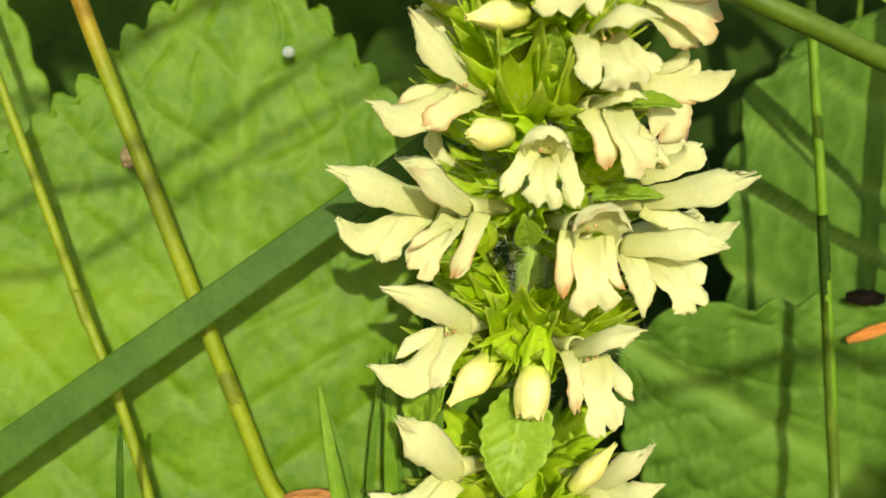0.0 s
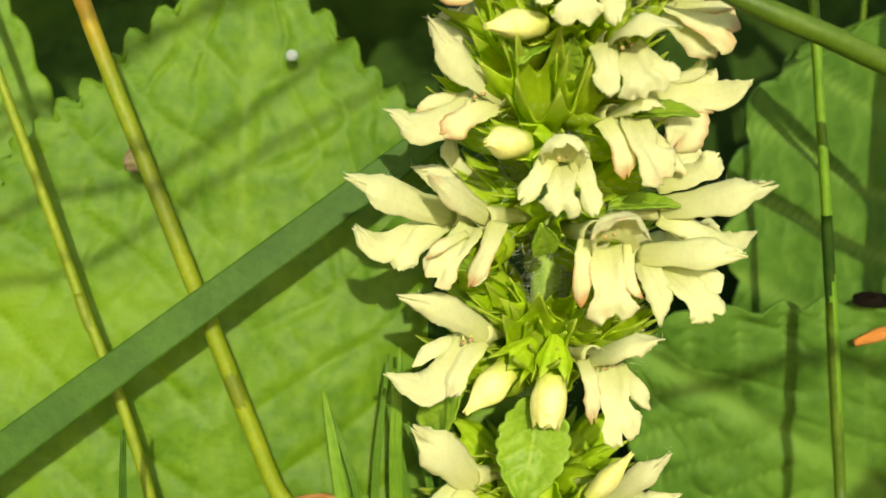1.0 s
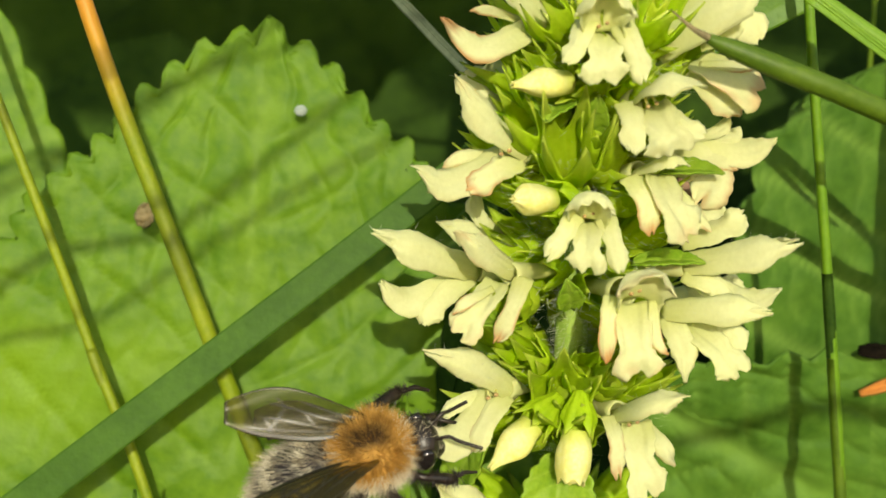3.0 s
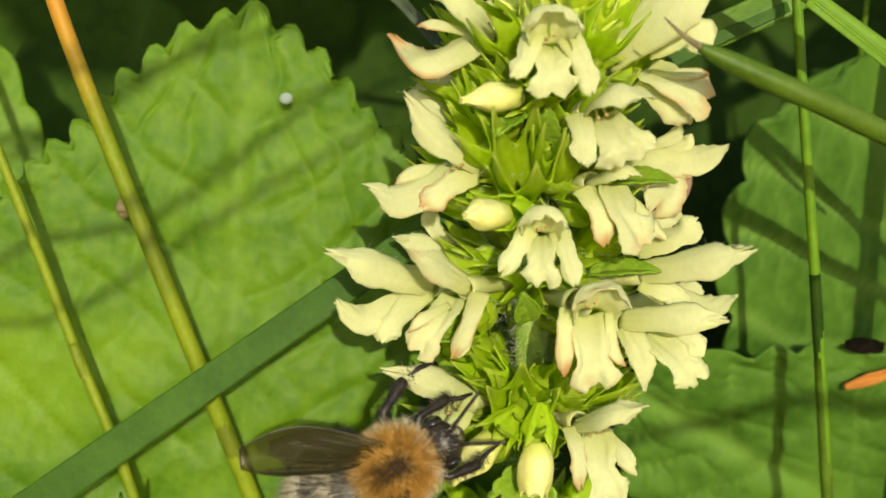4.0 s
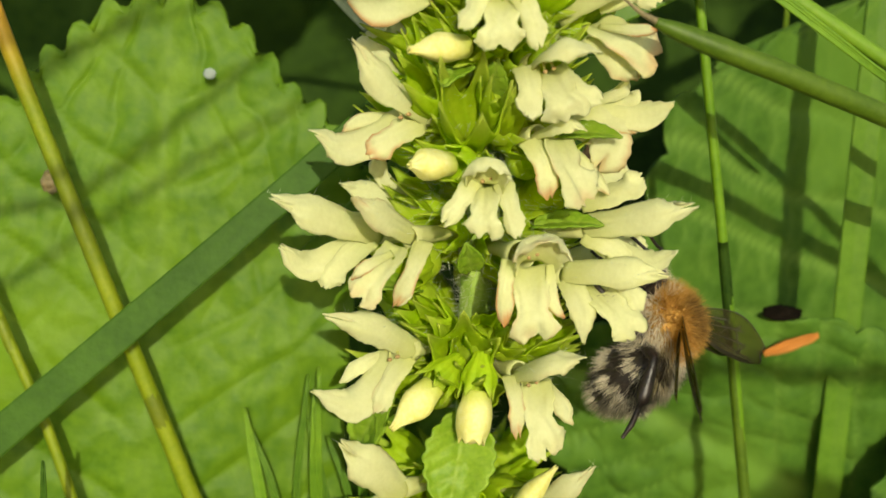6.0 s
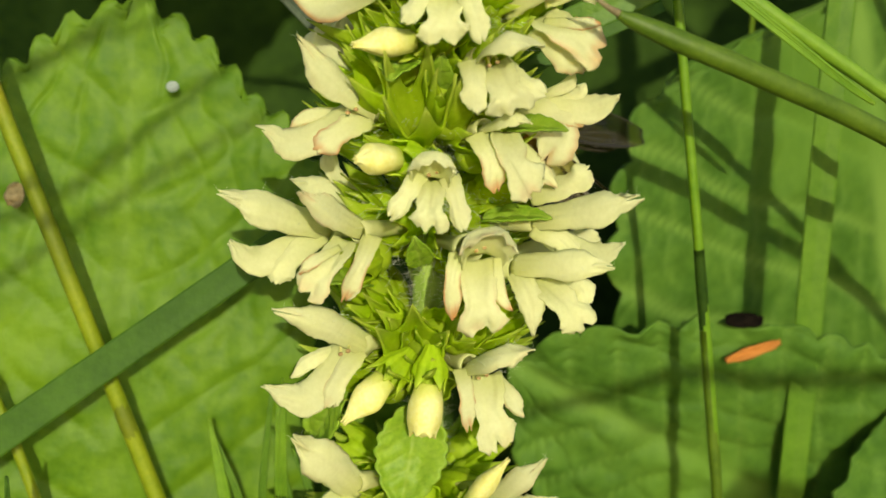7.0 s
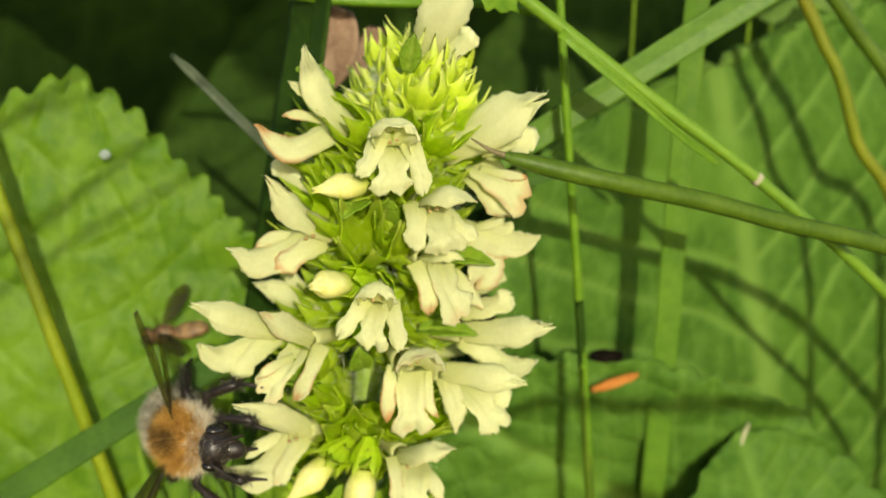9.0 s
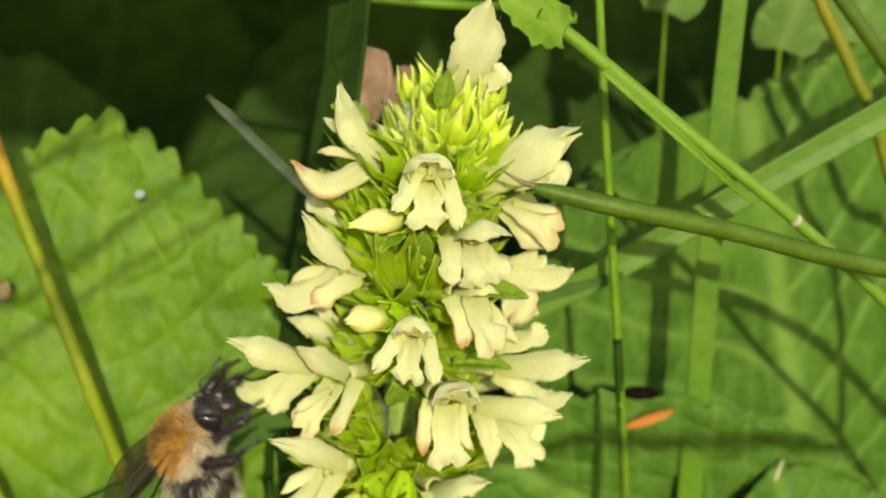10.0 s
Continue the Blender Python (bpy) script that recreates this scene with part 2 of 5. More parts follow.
def mesh_of(name, bm, mat):
    me = bpy.data.meshes.new(name)
    for v in bm.verts:
        v.co *= MM
    bm.normal_update()
    bm.to_mesh(me)
    bm.free()
    me.polygons.foreach_set("use_smooth", [True] * len(me.polygons))
    me.materials.append(mat)
    return me


def part(name, bm, mat, parent, label="", at=None):
    """One mesh under a thing or a part. Its shape is given in the thing's space; at: a pose in the parent's space."""
    ob = new(name, mesh_of(name, bm, mat))
    ob.parent = parent
    if at is not None:
        ob.matrix_basis = at
    return tagged(ob, label)


def thing(name, bm, mat, origin, label, category, group="", kind=""):
    """A top-level mesh with its origin at the given place; the shape is given in the world's space."""
    o = V(origin)
    for v in bm.verts:
        v.co -= o
    ob = new(name, mesh_of(name, bm, mat))
    ob.location = o * MM
    return tagged(ob, label, category, group, kind)


def shift(x, y, z, rx=0, ry=0, rz=0):
    return pose(x * MM, y * MM, z * MM, rx, ry, rz)


# ---- the flower spike ----
FOOT = V((4.0, 108.0, 0.0))
AXIS = [(4, 108, 0), (6, 108, 90), (9.6, 107.5, 190), (10.2, 107, 205), (10.8, 107, 225), (11.4, 107, 240), (13.7, 106.5, 255), (14.2, 105.5, 263)]
RND = random.Random(7)


def axis_at(z):
    for a, b in zip(AXIS, AXIS[1:]):
        if z <= b[2]:
            k = (z - a[2]) / (b[2] - a[2])
            return V(a).lerp(V(b), k)
    return V(AXIS[-1])


spike = tagged(new("betony_spike"), "cream-white betony flower spike with yellow-green calyces on hairy stem", "flower")
spike.location = FOOT * MM


def calyx_shape(bm, length=6.4, flare=1.6, teeth=2.8, base=V((0, 0, 0)), seed=0, shut=0.0, spine=2.0, plug=False):
    """A ribbed bell with five spiny teeth that opens towards -y; shut: how far the teeth close over the mouth."""
    r = random.Random(seed)
    tilt = [r.uniform(0.8, 1.25) for _ in range(5)]
    bow = [r.uniform(-0.15, 0.35) for _ in range(5)]

    def fn(u, v):
        a = u * 5
        k = int(a) % 5
        tri = 1 - abs((a - int(a)) * 2 - 1)
        reach = (length - teeth) + teeth * tilt[k] * tri ** spine
        s = v * reach
        past = smooth(length - teeth, length * 1.05, s)
        rr = 0.6 + (flare - 0.6) * smooth(0, length * 0.6, s) + past * (bow[k] - shut * flare * 0.9)
        rr *= 1 + 0.06 * math.cos(u * 2 * math.pi * 10)
        w = 2 * math.pi * u
        return base + V((math.cos(w) * rr, -s, math.sin(w) * rr)), 0.8 * past, 0.0

    if plug:
        ball(bm, base + V((0, -(length - teeth) * 0.45, 0)), (flare * 0.92, 1.7, flare * 0.92), nu=14, nv=9, blend=lambda d: 0.15)
    return shell(bm, fn, 50, 10, 0.15, closed=True)


# petal kinds: width along the lobe (place, share), arc of its section in degrees, the way it faces, notch of its tip, curl of its tip
KINDS = {
    "hood": (((0, 0.72), (0.45, 1.0), (0.8, 0.98), (1, 0.62)), 88, (0, -0.10, 1), 0.05, 0.0),
    "cap": (((0, 0.60), (0.45, 1.0), (0.8, 0.80), (1, 0.34)), 62, (0, -0.55, 0.85), 0.12, 0.0),
    "side": (((0, 0.66), (0.20, 0.78), (0.5, 1.0), (0.82, 0.52), (1, 0.17)), 38, (0, -0.85, 0.50), 0.22, -0.3),
    "lobe": (((0, 1.0), (0.25, 0.92), (0.48, 0.80), (0.70, 1.0), (0.90, 0.90), (1, 0.45)), 24, (0, -0.85, 0.50), 0.06, 0.35),
    "mid": (((0, 0.66), (0.22, 0.76), (0.40, 0.70), (0.56, 0.62), (0.80, 0.92), (0.92, 1.02), (1, 0.80)), -26, (0, -0.80, 0.60), 0.10, 0.40),
    "boot": (((0, 0.85), (0.25, 0.95), (0.52, 1.05), (0.78, 0.66), (1, 0.20)), 22, (0, -0.85, 0.50), 0.04, 0.30),
    "leafy": (((0, 0.50), (0.35, 0.92), (0.6, 1.0), (0.82, 0.72), (1, 0.12)), 30, (0.2, -0.90, 0.40), 0.04, -0.1),
    "point": (((0, 0.60), (0.5, 1.0), (0.85, 0.7), (1, 0.20)), 30, (0, -0.85, 0.50), 0.0, 0.2),
}


def share(steps, v):
    for (a, p), (b, q) in zip(steps, steps[1:]):
        if v <= b:
            return p + (q - p) * smooth(a, b, v)
    return steps[-1][1]


def petal(bm, points, width, kind, wither=0.0, seed=0, nu=16, nv=24):
    """One lobe along a line of three points, arched across and ruffled at its rim."""
    steps, arc, facing, notch, curl = KINDS[kind]
    own = random.Random(seed)
    line = spline(points, 41)
    size = (line[0] - line[-1]).length
    tilt = own.uniform(-0.25, 0.25)
    facing = (V(facing) + V((tilt, 0, 0))).normalized()
    curl = curl * own.uniform(0.3, 1.3)
    skew = own.uniform(-0.10, 0.10)

    def fn(u, v):
        w = u * 2 - 1
        ends = smooth(0.55, 1, v)
        reach = v * (1 - notch * math.exp(-((w - skew * 2) / 0.22) ** 2) * ends) * (1 - 0.10 * w * w * ends) * (1 + skew * w * ends)
        reach *= 1 - (0.15 * max(0.0, noise.noise(V((w * 2.6 + seed, seed * 1.1, 5)))) + 0.06 * noise.noise(V((w * 8 + seed, seed * 1.7, 9)))) * ends
        k = min(max(reach, 0.0) * 40, 39.999)
        i = int(k)
        c = line[i].lerp(line[i + 1], k - i)
        t = (line[i + 1] - line[i]).normalized()
        side = t.cross(facing).normalized()
        nrm = side.cross(t)
        hw = width / 2 * share(steps, v)
        edge = math.copysign(2, w)
        hw *= 1 + 0.11 * noise.noise(V((v * 5, seed * 1.9, edge))) + 0.12 * noise.noise(V((v * 13, seed * 2.9, edge))) + 0.08 * noise.noise(V((v * 31, seed * 3.7, edge)))
        bow = radians(abs(arc) * (1 - 0.3 * v))
        r = hw / math.sin(bow)
        n = noise.noise(V((w * 1.4 + seed * 3.1, v * 2.4, seed * 1.7)))
        n2 = noise.noise(V((w * 3.4 + seed, v * 6.0, seed * 2.9)))
        h = -math.copysign(1, arc) * r * (1 - math.cos(w * bow))
        h += width * (0.14 * n * v + 0.17 * n2 * abs(w) * v - 0.016 * math.exp(-(w / 0.20) ** 2) * (1 - 0.6 * v))
        h += width * 0.010 * math.cos(w * 11 + seed) * (1 - 0.7 * v) - curl * width * 0.35 * smooth(0.66, 1.0, v) ** 2
        h -= 0.10 * width * smooth(0.55, 1.0, abs(w)) * v * (1 + n2)
        rim = max(smooth(0.66, 1.0, abs(w)), smooth(0.74, 1.0, v)) * smooth(0.20, 0.55, v)
        age = wither * rim * smooth(-0.30, 0.25, noise.noise(V((w * 2 + seed, v * 3, seed * 2.3))) + 0.55 * wither - 0.1)
        return c + side * math.sin(w * bow) * r + nrm * h, min(1, age), 0.55 * (1 - smooth(0.0, 0.45, v)) + 0.12 * max(0.0, n)

    return shell(bm, fn, nu, nv, 0.12)


hoods = []


def flower(throat, petals, seed, label=""):
    """A two-lipped flower. petals: kind, base, middle and tip from the throat in mm, width, how withered its rim is."""
    throat = V(throat)
    root = axis_at(throat.z - 1.6)
    back = root - throat
    reach = back.length
    turn = back.to_track_quat("Y", "Z").to_matrix()
    at = Matrix.Translation((throat - FOOT) * MM) @ turn.to_4x4()

    open_front = petals[0][0] == "hood"

    def neck(u, v):
        w = 2 * math.pi * u
        y = (reach - 3.0) * (1 - v) + (1.7 if open_front else 2.1) * v
        r = 0.62 + (0.60 if open_front else 0.25) * smooth(0.45, 1.0, v)
        return V((math.cos(w) * r, y, math.sin(w) * r - 0.3 * (1 - v))), 0.0, 0.4 + 0.6 * (1 - v)

    f = part("flower", shell(bmesh.new(), neck, 20, 8, 0.15, closed=True), PETAL, spike, label or "cream two-lipped corolla", at)
    inv = turn.inverted()
    for k, (kind, a, b, c, width, *wither) in enumerate(petals):
        if kind == "mid":  # the lip starts deep in the throat
            a = V(a) + V((0, 1.0, -0.6))
        elif not open_front:  # the lobes run on into the tube
            a = V(a) + back.normalized() * 1.5
        bm = petal(bmesh.new(), [V(a), V(b), V(c)], width, kind, wither[0] if wither else 0.0, seed * 5 + k)
        bm.transform(inv.to_4x4())
        upper = kind in ("hood", "cap", "side", "leafy")
        ob = part("upper_lip" if upper else "lower_lobe", bm, PETAL, f)
        if upper:
            hoods.append((f, ob))
    front = V(petals[0][1]).lerp(V(petals[0][2]), 0.35) + V((0, 0.9, -0.5)) if open_front else V(petals[0][1]).lerp(V(petals[0][2]), 0.45) + V((0, 0.4, -1.2))
    for s in (-0.32, 0.34) if open_front or petals[0][0] == "cap" or seed in (7, 16) else ():
        tip = front + V((s, -0.6 - 0.3 * abs(s), 0.4 * s))
        st = tube(bmesh.new(), spline([inv @ q for q in (V((s * 0.6, 2.4, 0.2)), front + V((s, 0.6, 0.3)), tip)], 7), lambda t: 0.12, 6)
        a = part("stamen", st, BUD, f)
        part("anther", ball(bmesh.new(), inv @ tip, (0.18, 0.26, 0.17), nu=10, nv=6), ANTHER, a, "brown anther")
    part("calyx", calyx_shape(bmesh.new(), min(8.0, reach * 0.82), 1.7, 2.6, V((0, reach - 0.6, -0.2)), seed), CALYX, f, "yellow-green calyx with spiny teeth")
    return f


flower((11, 95.4, 237.9), [("hood", (0, 1, -0.5), (0, -0.8, 1.9), (0, -3, 1.6), 3.8),
    ("lobe", (-1.1, 0.3, 0), (-2.2, -1.2, -1.5), (-3.6, -2, -3.3), 1.7),
    ("lobe", (1.3, 0.3, -0.3), (1.9, -1.2, -2.2), (2.4, -2, -4.4), 1.7),
    ("mid", (0, 0.2, -0.3), (-0.3, -1.4, -2.2), (-0.5, -2.6, -4.1), 3.2)], 1)
flower((14.4, 95, 231.4), [("hood", (0.2, 1, -0.4), (0.7, -1, 2.3), (1.2, -3.2, 2.1), 4.7, 0.3),
    ("lobe", (-1.4, 0.3, -0.2), (-2, -1.2, -2.2), (-1.8, -1.4, -5.4), 1.5, 1),
    ("point", (1.8, 0.2, -0.6), (1.9, -1, -3.3), (2.9, -1.6, -4.6), 1.1, 1),
    ("mid", (0.1, 0.2, -0.5), (0.2, -1.4, -3.6), (0.5, -2.6, -6.5), 4.1, 0.25)], 2, label="cream corolla with browning lower lobes")
flower((21.6, 100, 232.5), [("side", (-0.9, 0.5, 0.1), (2.8, -2.5, 1.7), (6.7, -4, 3.1), 3.2),
    ("boot", (-0.4, 0.4, -0.5), (2.8, -1.2, -2.7), (5.4, -3, -1.2), 2.3),
    ("lobe", (-0.5, 0, -0.4), (0.6, -0.8, -1.7), (1.6, -1.4, -3.5), 2.2)], 3)
flower((19.5, 98.5, 228.6), [("side", (-0.7, 0.3, 0.4), (3, -2.4, 1.3), (6.4, -3.5, 1.2), 2.9),
    ("boot", (-0.3, 0, -0.1), (-0.3, -1.2, -2.5), (-0.1, -1.6, -5.5), 2.2),
    ("mid", (0.5, 0.2, -0.4), (2.5, -1.6, -2.6), (4.3, -2.6, -4.5), 3.9),
    ("lobe", (1.6, 0.8, -0.8), (3.9, 0.2, -1.5), (5, -0.8, -2.7), 2.4)], 4)
flower((0.4, 100.5, 232.1), [("side", (0.7, 0.5, -0.2), (-3.2, -2.4, 2.5), (-7.1, -3.6, 4.2), 3.2),
    ("boot", (-0.3, 0.2, -0.4), (-4, -1.4, -2.3), (-6.3, -3.2, 0.2), 2.6),
    ("lobe", (-0.3, 0, -0.3), (-1.6, -1.2, -2.5), (-2.8, -2, -4.4), 2.2)], 5)
flower((3.5, 96.5, 232.7), [("side", (0.9, 0.6, 0), (-0.8, -1.4, 2.4), (-3.1, -2.6, 4.4), 2.6, 0.3),
    ("mid", (0.3, 0.2, -0.3), (-1.3, -1.4, -2.4), (-3.3, -2.4, -4.6), 3.3, 0.25),
    ("lobe", (1.6, 0, -0.3), (1.2, -1.2, -2.8), (-0.1, -1.6, -5.4), 1.7, 0.8),
    ("point", (-1.0, -1.6, -0.8), (-2.4, -2.5, -1.6), (-3.4, -2.6, -2.6), 1.0, 1)], 6, label="cream corolla with shrivelled brown side lobes")
flower((4.6, 101, 242.4), [("side", (1.2, 0.6, -0.4), (-1.7, -1.8, 2.7), (-4.4, -2.6, 6.3), 2.9, 0.15),
    ("boot", (-0.6, 0.2, -0.3), (-4.7, -1.6, -2.6), (-7.5, -3, -1), 3.0, 0.1),
    ("lobe", (0, 0, -0.5), (-1.4, -1.2, -2), (-3.3, -1.8, -3.4), 2.5, 0.8),
    ("point", (-1.9, 0.8, -0.3), (-3.8, 0.2, -0.7), (-5.3, -0.4, -1.6), 1.2, 0.5)], 7)
flower((15.9, 97.5, 246.9), [("cap", (-0.4, 0.8, -0.2), (0.6, -1.6, 1.7), (3.7, -3.2, 1), 3.0),
    ("lobe", (-1, 0, -0.2), (-1.5, -1.2, -2.1), (-1.7, -2, -4.3), 2.2),
    ("lobe", (1.2, 0, -0.5), (2.5, -1, -2.1), (4.3, -1.6, -2.9), 2.1),
    ("mid", (0.2, 0.2, -0.3), (0.8, -1.4, -2.3), (1.6, -2.6, -4.2), 4.1)], 8)
flower((20.7, 102.5, 242.6), [("point", (0.6, 0, 0.1), (1.8, -0.6, 1.2), (2.5, -1, 2.3), 1.2),
    ("point", (1.1, 0, 0), (2.7, -0.6, 0.5), (3.3, -1, 1.4), 1.2),
    ("boot", (-0.3, 0.2, 0.1), (3.5, -1.6, -0.6), (5.9, -3, 0.7), 2.5, 0.1),
    ("point", (0.1, -0.4, -0.4), (1.7, -1.2, -1.3), (3.2, -1.6, -2.1), 1.6, 0.9)], 9)
flower((16.6, 98.5, 240.8), [("lobe", (-1.1, 0, -0.3), (-0.8, -1.2, -2.4), (-0.3, -1.4, -5.2), 1.9, 0.8),
    ("cap", (-0.7, 0.8, -0.1), (0.6, -0.8, 1.2), (2.4, -1.8, 0.8), 1.8),
    ("mid", (0.5, 0.2, 0.1), (1.1, -1.4, -2.4), (3, -2.6, -5), 3.9, 0.3)], 10, label="cream corolla with brown-edged lower lip")
flower((20, 101.5, 241.6), [("lobe", (-0.1, 0.2, 0.7), (1.6, -0.6, -1.1), (0.2, -1.6, -3.9), 4.1, 0.5),
    ("lobe", (0.8, 0, -6.9), (2.8, -1.2, -5.9), (4.4, -1.6, -4.5), 2.4),
    ("point", (-0.2, -1, -2.5), (-0.1, -1.4, -4.6), (1.5, -1.8, -6.2), 1.9, 0.5)], 11)
flower((20.3, 101.5, 250.9), [("side", (-2.3, 0.4, -0.2), (1.7, -2.2, 4), (6.1, -3.4, 6.3), 4.9),
    ("lobe", (1.4, 0.5, 1), (3.7, 0.2, 1.7), (5.1, -0.6, 0.3), 3.4),
    ("mid", (0.1, 0.2, -0.9), (2.2, -1.6, -2.6), (5, -2.8, -3.7), 4.6, 0.5),
    ("point", (1.4, -0.6, -1.5), (3.2, -1.8, -1.7), (4.5, -2.4, -1.6), 1.1, 1),
    ("boot", (0.9, -0.3, -1.9), (2.3, -1.4, -4.6), (3.4, -2, -5.7), 2.8, 0.6)], 12, label="cream corolla with brown-edged lower lip")
flower((12, 97, 252.7), [("hood", (0.1, 1, -0.6), (-0.1, -0.8, 2.3), (-0.2, -3, 2), 4.3),
    ("lobe", (-1.3, 0.3, 0.3), (-2.1, -1.2, -1.4), (-3.3, -2, -2.9), 1.9),
    ("lobe", (1.4, 0.3, 0.1), (2.4, -1.2, -2.2), (3.1, -2, -4.4), 1.9),
    ("mid", (0, 0.2, -0.2), (0, -1.4, -2.3), (0.1, -2.6, -4.3), 4.2)], 13)
flower((6.3, 102, 252.8), [("side", (1.3, 0.6, -0.9), (-1.1, -1.4, 3.5), (-2.8, -2.2, 8.2), 3.1),
    ("boot", (-0.4, 0.2, -0.1), (-3.8, -1.4, -2), (-6.8, -2.6, 0.6), 2.5, 0.9),
    ("point", (-1.4, 0.8, 0.2), (-3.1, 0.2, 0.9), (-4.6, -0.4, 0.8), 1.0, 1),
    ("point", (-1.3, 0.4, 2.3), (-2.6, 0, 3.2), (-4.1, -0.4, 4.2), 1.1)], 14)
flower((16.6, 104, 259.6), [("leafy", (-0.6, 0.2, -0.4), (-0.1, -1.0, 4.2), (1.0, -1.4, 9.0), 4.9),
    ("lobe", (0.7, 0.2, 0), (1.7, -0.4, 1.2), (2.4, -1, 2.6), 2.4)], 15)
flower((3.2, 98.2, 222.2), [("side", (1.5, 0.6, -0.6), (-1.6, -1.8, 2.9), (-5.8, -2.8, 4.4), 2.8, 0.1),
    ("boot", (-0.4, 0.2, -0.2), (-3.1, -1.6, -3.9), (-6.7, -3, -2.1), 2.9),
    ("lobe", (0.2, 0, -0.5), (-0.5, -1.2, -2.6), (-1.6, -2, -4.9), 2.0, 0.2),
    ("point", (-0.9, 0.8, -0.3), (-2.9, 0.2, -1.3), (-4.6, -0.4, -2.5), 1.4, 0.1)], 16)
flower((14.9, 97, 220.3), [("cap", (-0.7, 0.8, -0.3), (1.1, -1.8, 2.2), (4.2, -3.2, 2.8), 2.8, 0.1),
    ("lobe", (-1, 0, -0.2), (-1.2, -1, -2.1), (-1, -1.4, -5.3), 1.5, 0.7),
    ("point", (1.9, 0, -0.7), (2.6, -1, -2.4), (3.6, -1.6, -3.8), 1.5, 0.3),
    ("mid", (0.6, 0.2, -0.4), (0.7, -1.4, -3.3), (1.8, -2.6, -6.5), 3.8, 0.1)], 17, label="cream corolla with browning lower lobes")
flower((2.3, 99.5, 208.3), [("side", (0.9, 0.6, -1.4), (-1.1, -1.4, 3), (-4, -2.4, 6.4), 3.9, 0.1),
    ("boot", (-0.6, 0.2, -1.1), (-3.1, -1.4, -3), (-6.4, -2.4, -0.9), 2.8),
    ("lobe", (0.2, 0, -1.3), (-0.8, -1.2, -3.2), (-2.1, -2, -5.2), 2.1, 0.2)], 18)
flower((16.8, 99, 207.1), [("side", (-0.5, 0.5, -1.4), (1.4, -1.4, 2.1), (3.8, -2.2, 4.9), 2.3, 0.2),
    ("boot", (0.3, 0.2, -0.7), (2.2, -1.4, -0.4), (4.8, -2.4, 1.1), 2.3, 0.2),
    ("lobe", (-0.3, 0, -0.6), (0.2, -1.2, -2.2), (0.6, -2, -4), 2.1, 0.2)], 19)
flower((2.8, 107, 233.2), [("side", (0.5, 0.3, -1.2), (-1.5, -0.4, 0.9), (-4.3, -1, 1.9), 2.4),
    ("lobe", (0, 0.5, 0.1), (-0.4, 0.3, 2.3), (-1, 0.2, 4.5), 1.7)], 20)
flower((3.9, 107, 246.1), [("lobe", (0.6, 0.3, -0.5), (-1.3, 0, 1), (-2.2, 0, 2.6), 3.6),
    ("side", (1.4, 0.3, -0.1), (-0.6, 0, -0.2), (-2.1, 0, -0.6), 1.3)], 21)
flower((6, 107.5, 246.9), [("lobe", (0, 0.3, -0.5), (-1.3, 0, 1.1), (-2.1, 0, 2.7), 3.5),
    ("point", (2.7, 0.3, 5.7), (2.1, 0, 7), (1.6, 0, 8.3), 1.7)], 22)
flower((22.7, 109, 235), [("lobe", (-0.2, 0.3, -1.1), (0.8, 0, 0.5), (1.8, 0, 1.5), 2.4)], 23)
flower((23.5, 110, 227.6), [("lobe", (-0.5, 0.3, -0.6), (1.9, 0, 0.5), (3.5, 0, 0.8), 2.4)], 24)


def bud(base, tip, radius, kind, seed):
    """A closed corolla that looks out of its calyx; kind: how its tip ends."""
    base, tip = V(base), V(tip)
    length = (tip - base).length
    turn = (base - tip).to_track_quat("Y", "Z").to_matrix().to_4x4()
    at = Matrix.Translation((base - FOOT) * MM) @ turn
    ends = {"closed": (0.80, 0.20), "pointed": (0.62, 0.16), "blunt": (0.90, 0.72)}[kind]

    def fn(u, v):
        w = 2 * math.pi * u
        r = radius * (0.78 + 0.22 * smooth(0.0, 0.42, v)) * (1 - (1 - ends[1]) * smooth(ends[0] - 0.25, 1.0, v))
        r *= 1 + 0.05 * math.cos(2 * w + 0.6) + 0.06 * math.cos(3 * w + seed) * (0.4 + v) + 0.07 * noise.noise(V((math.cos(w) * 1.3, math.sin(w) * 1.3, v * 3 + seed)))
        r *= 1 - 0.04 * math.cos(5 * w) * v
        far = length * v * (1 - 0.05 * (1 + math.cos(5 * w)) * smooth(0.7, 1, v))
        return V((math.cos(w) * r, -far, math.sin(w) * r * 0.94)), 0.8 * smooth(0.40, 0.0, v), 0.0

    bm = shell(bmesh.new(), fn, 30, 18, 0.14, closed=True)
    ball(bm, (0, -length * 0.84, 0), (radius * ends[1] * 1.05, length * 0.14, radius * ends[1]), nu=14, nv=8)
    b = part("flower_bud", bm, BUD, spike, "closed pale yellow bud", at)
    part("calyx", calyx_shape(bmesh.new(), 3.9, radius * 1.10, 1.3, V((0, 3.4, 0)), seed, spine=1.5), CALYX, b, "yellow-green calyx with spiny teeth")
    return b


bud((8, 97.2, 238.8), (4.8, 94.6, 239.3), 1.32, "closed", 31)
bud((9.4, 99, 248), (4.8, 96, 248.1), 1.28, "pointed", 32)
bud((6.7, 97.8, 219.3), (3, 95.6, 216.2), 1.37, "pointed", 33)
bud((10.4, 97, 219), (9.8, 95, 215), 1.37, "blunt", 34)
bud((13.9, 97.5, 207.4), (17.3, 96.5, 212.1), 1.01, "pointed", 35)

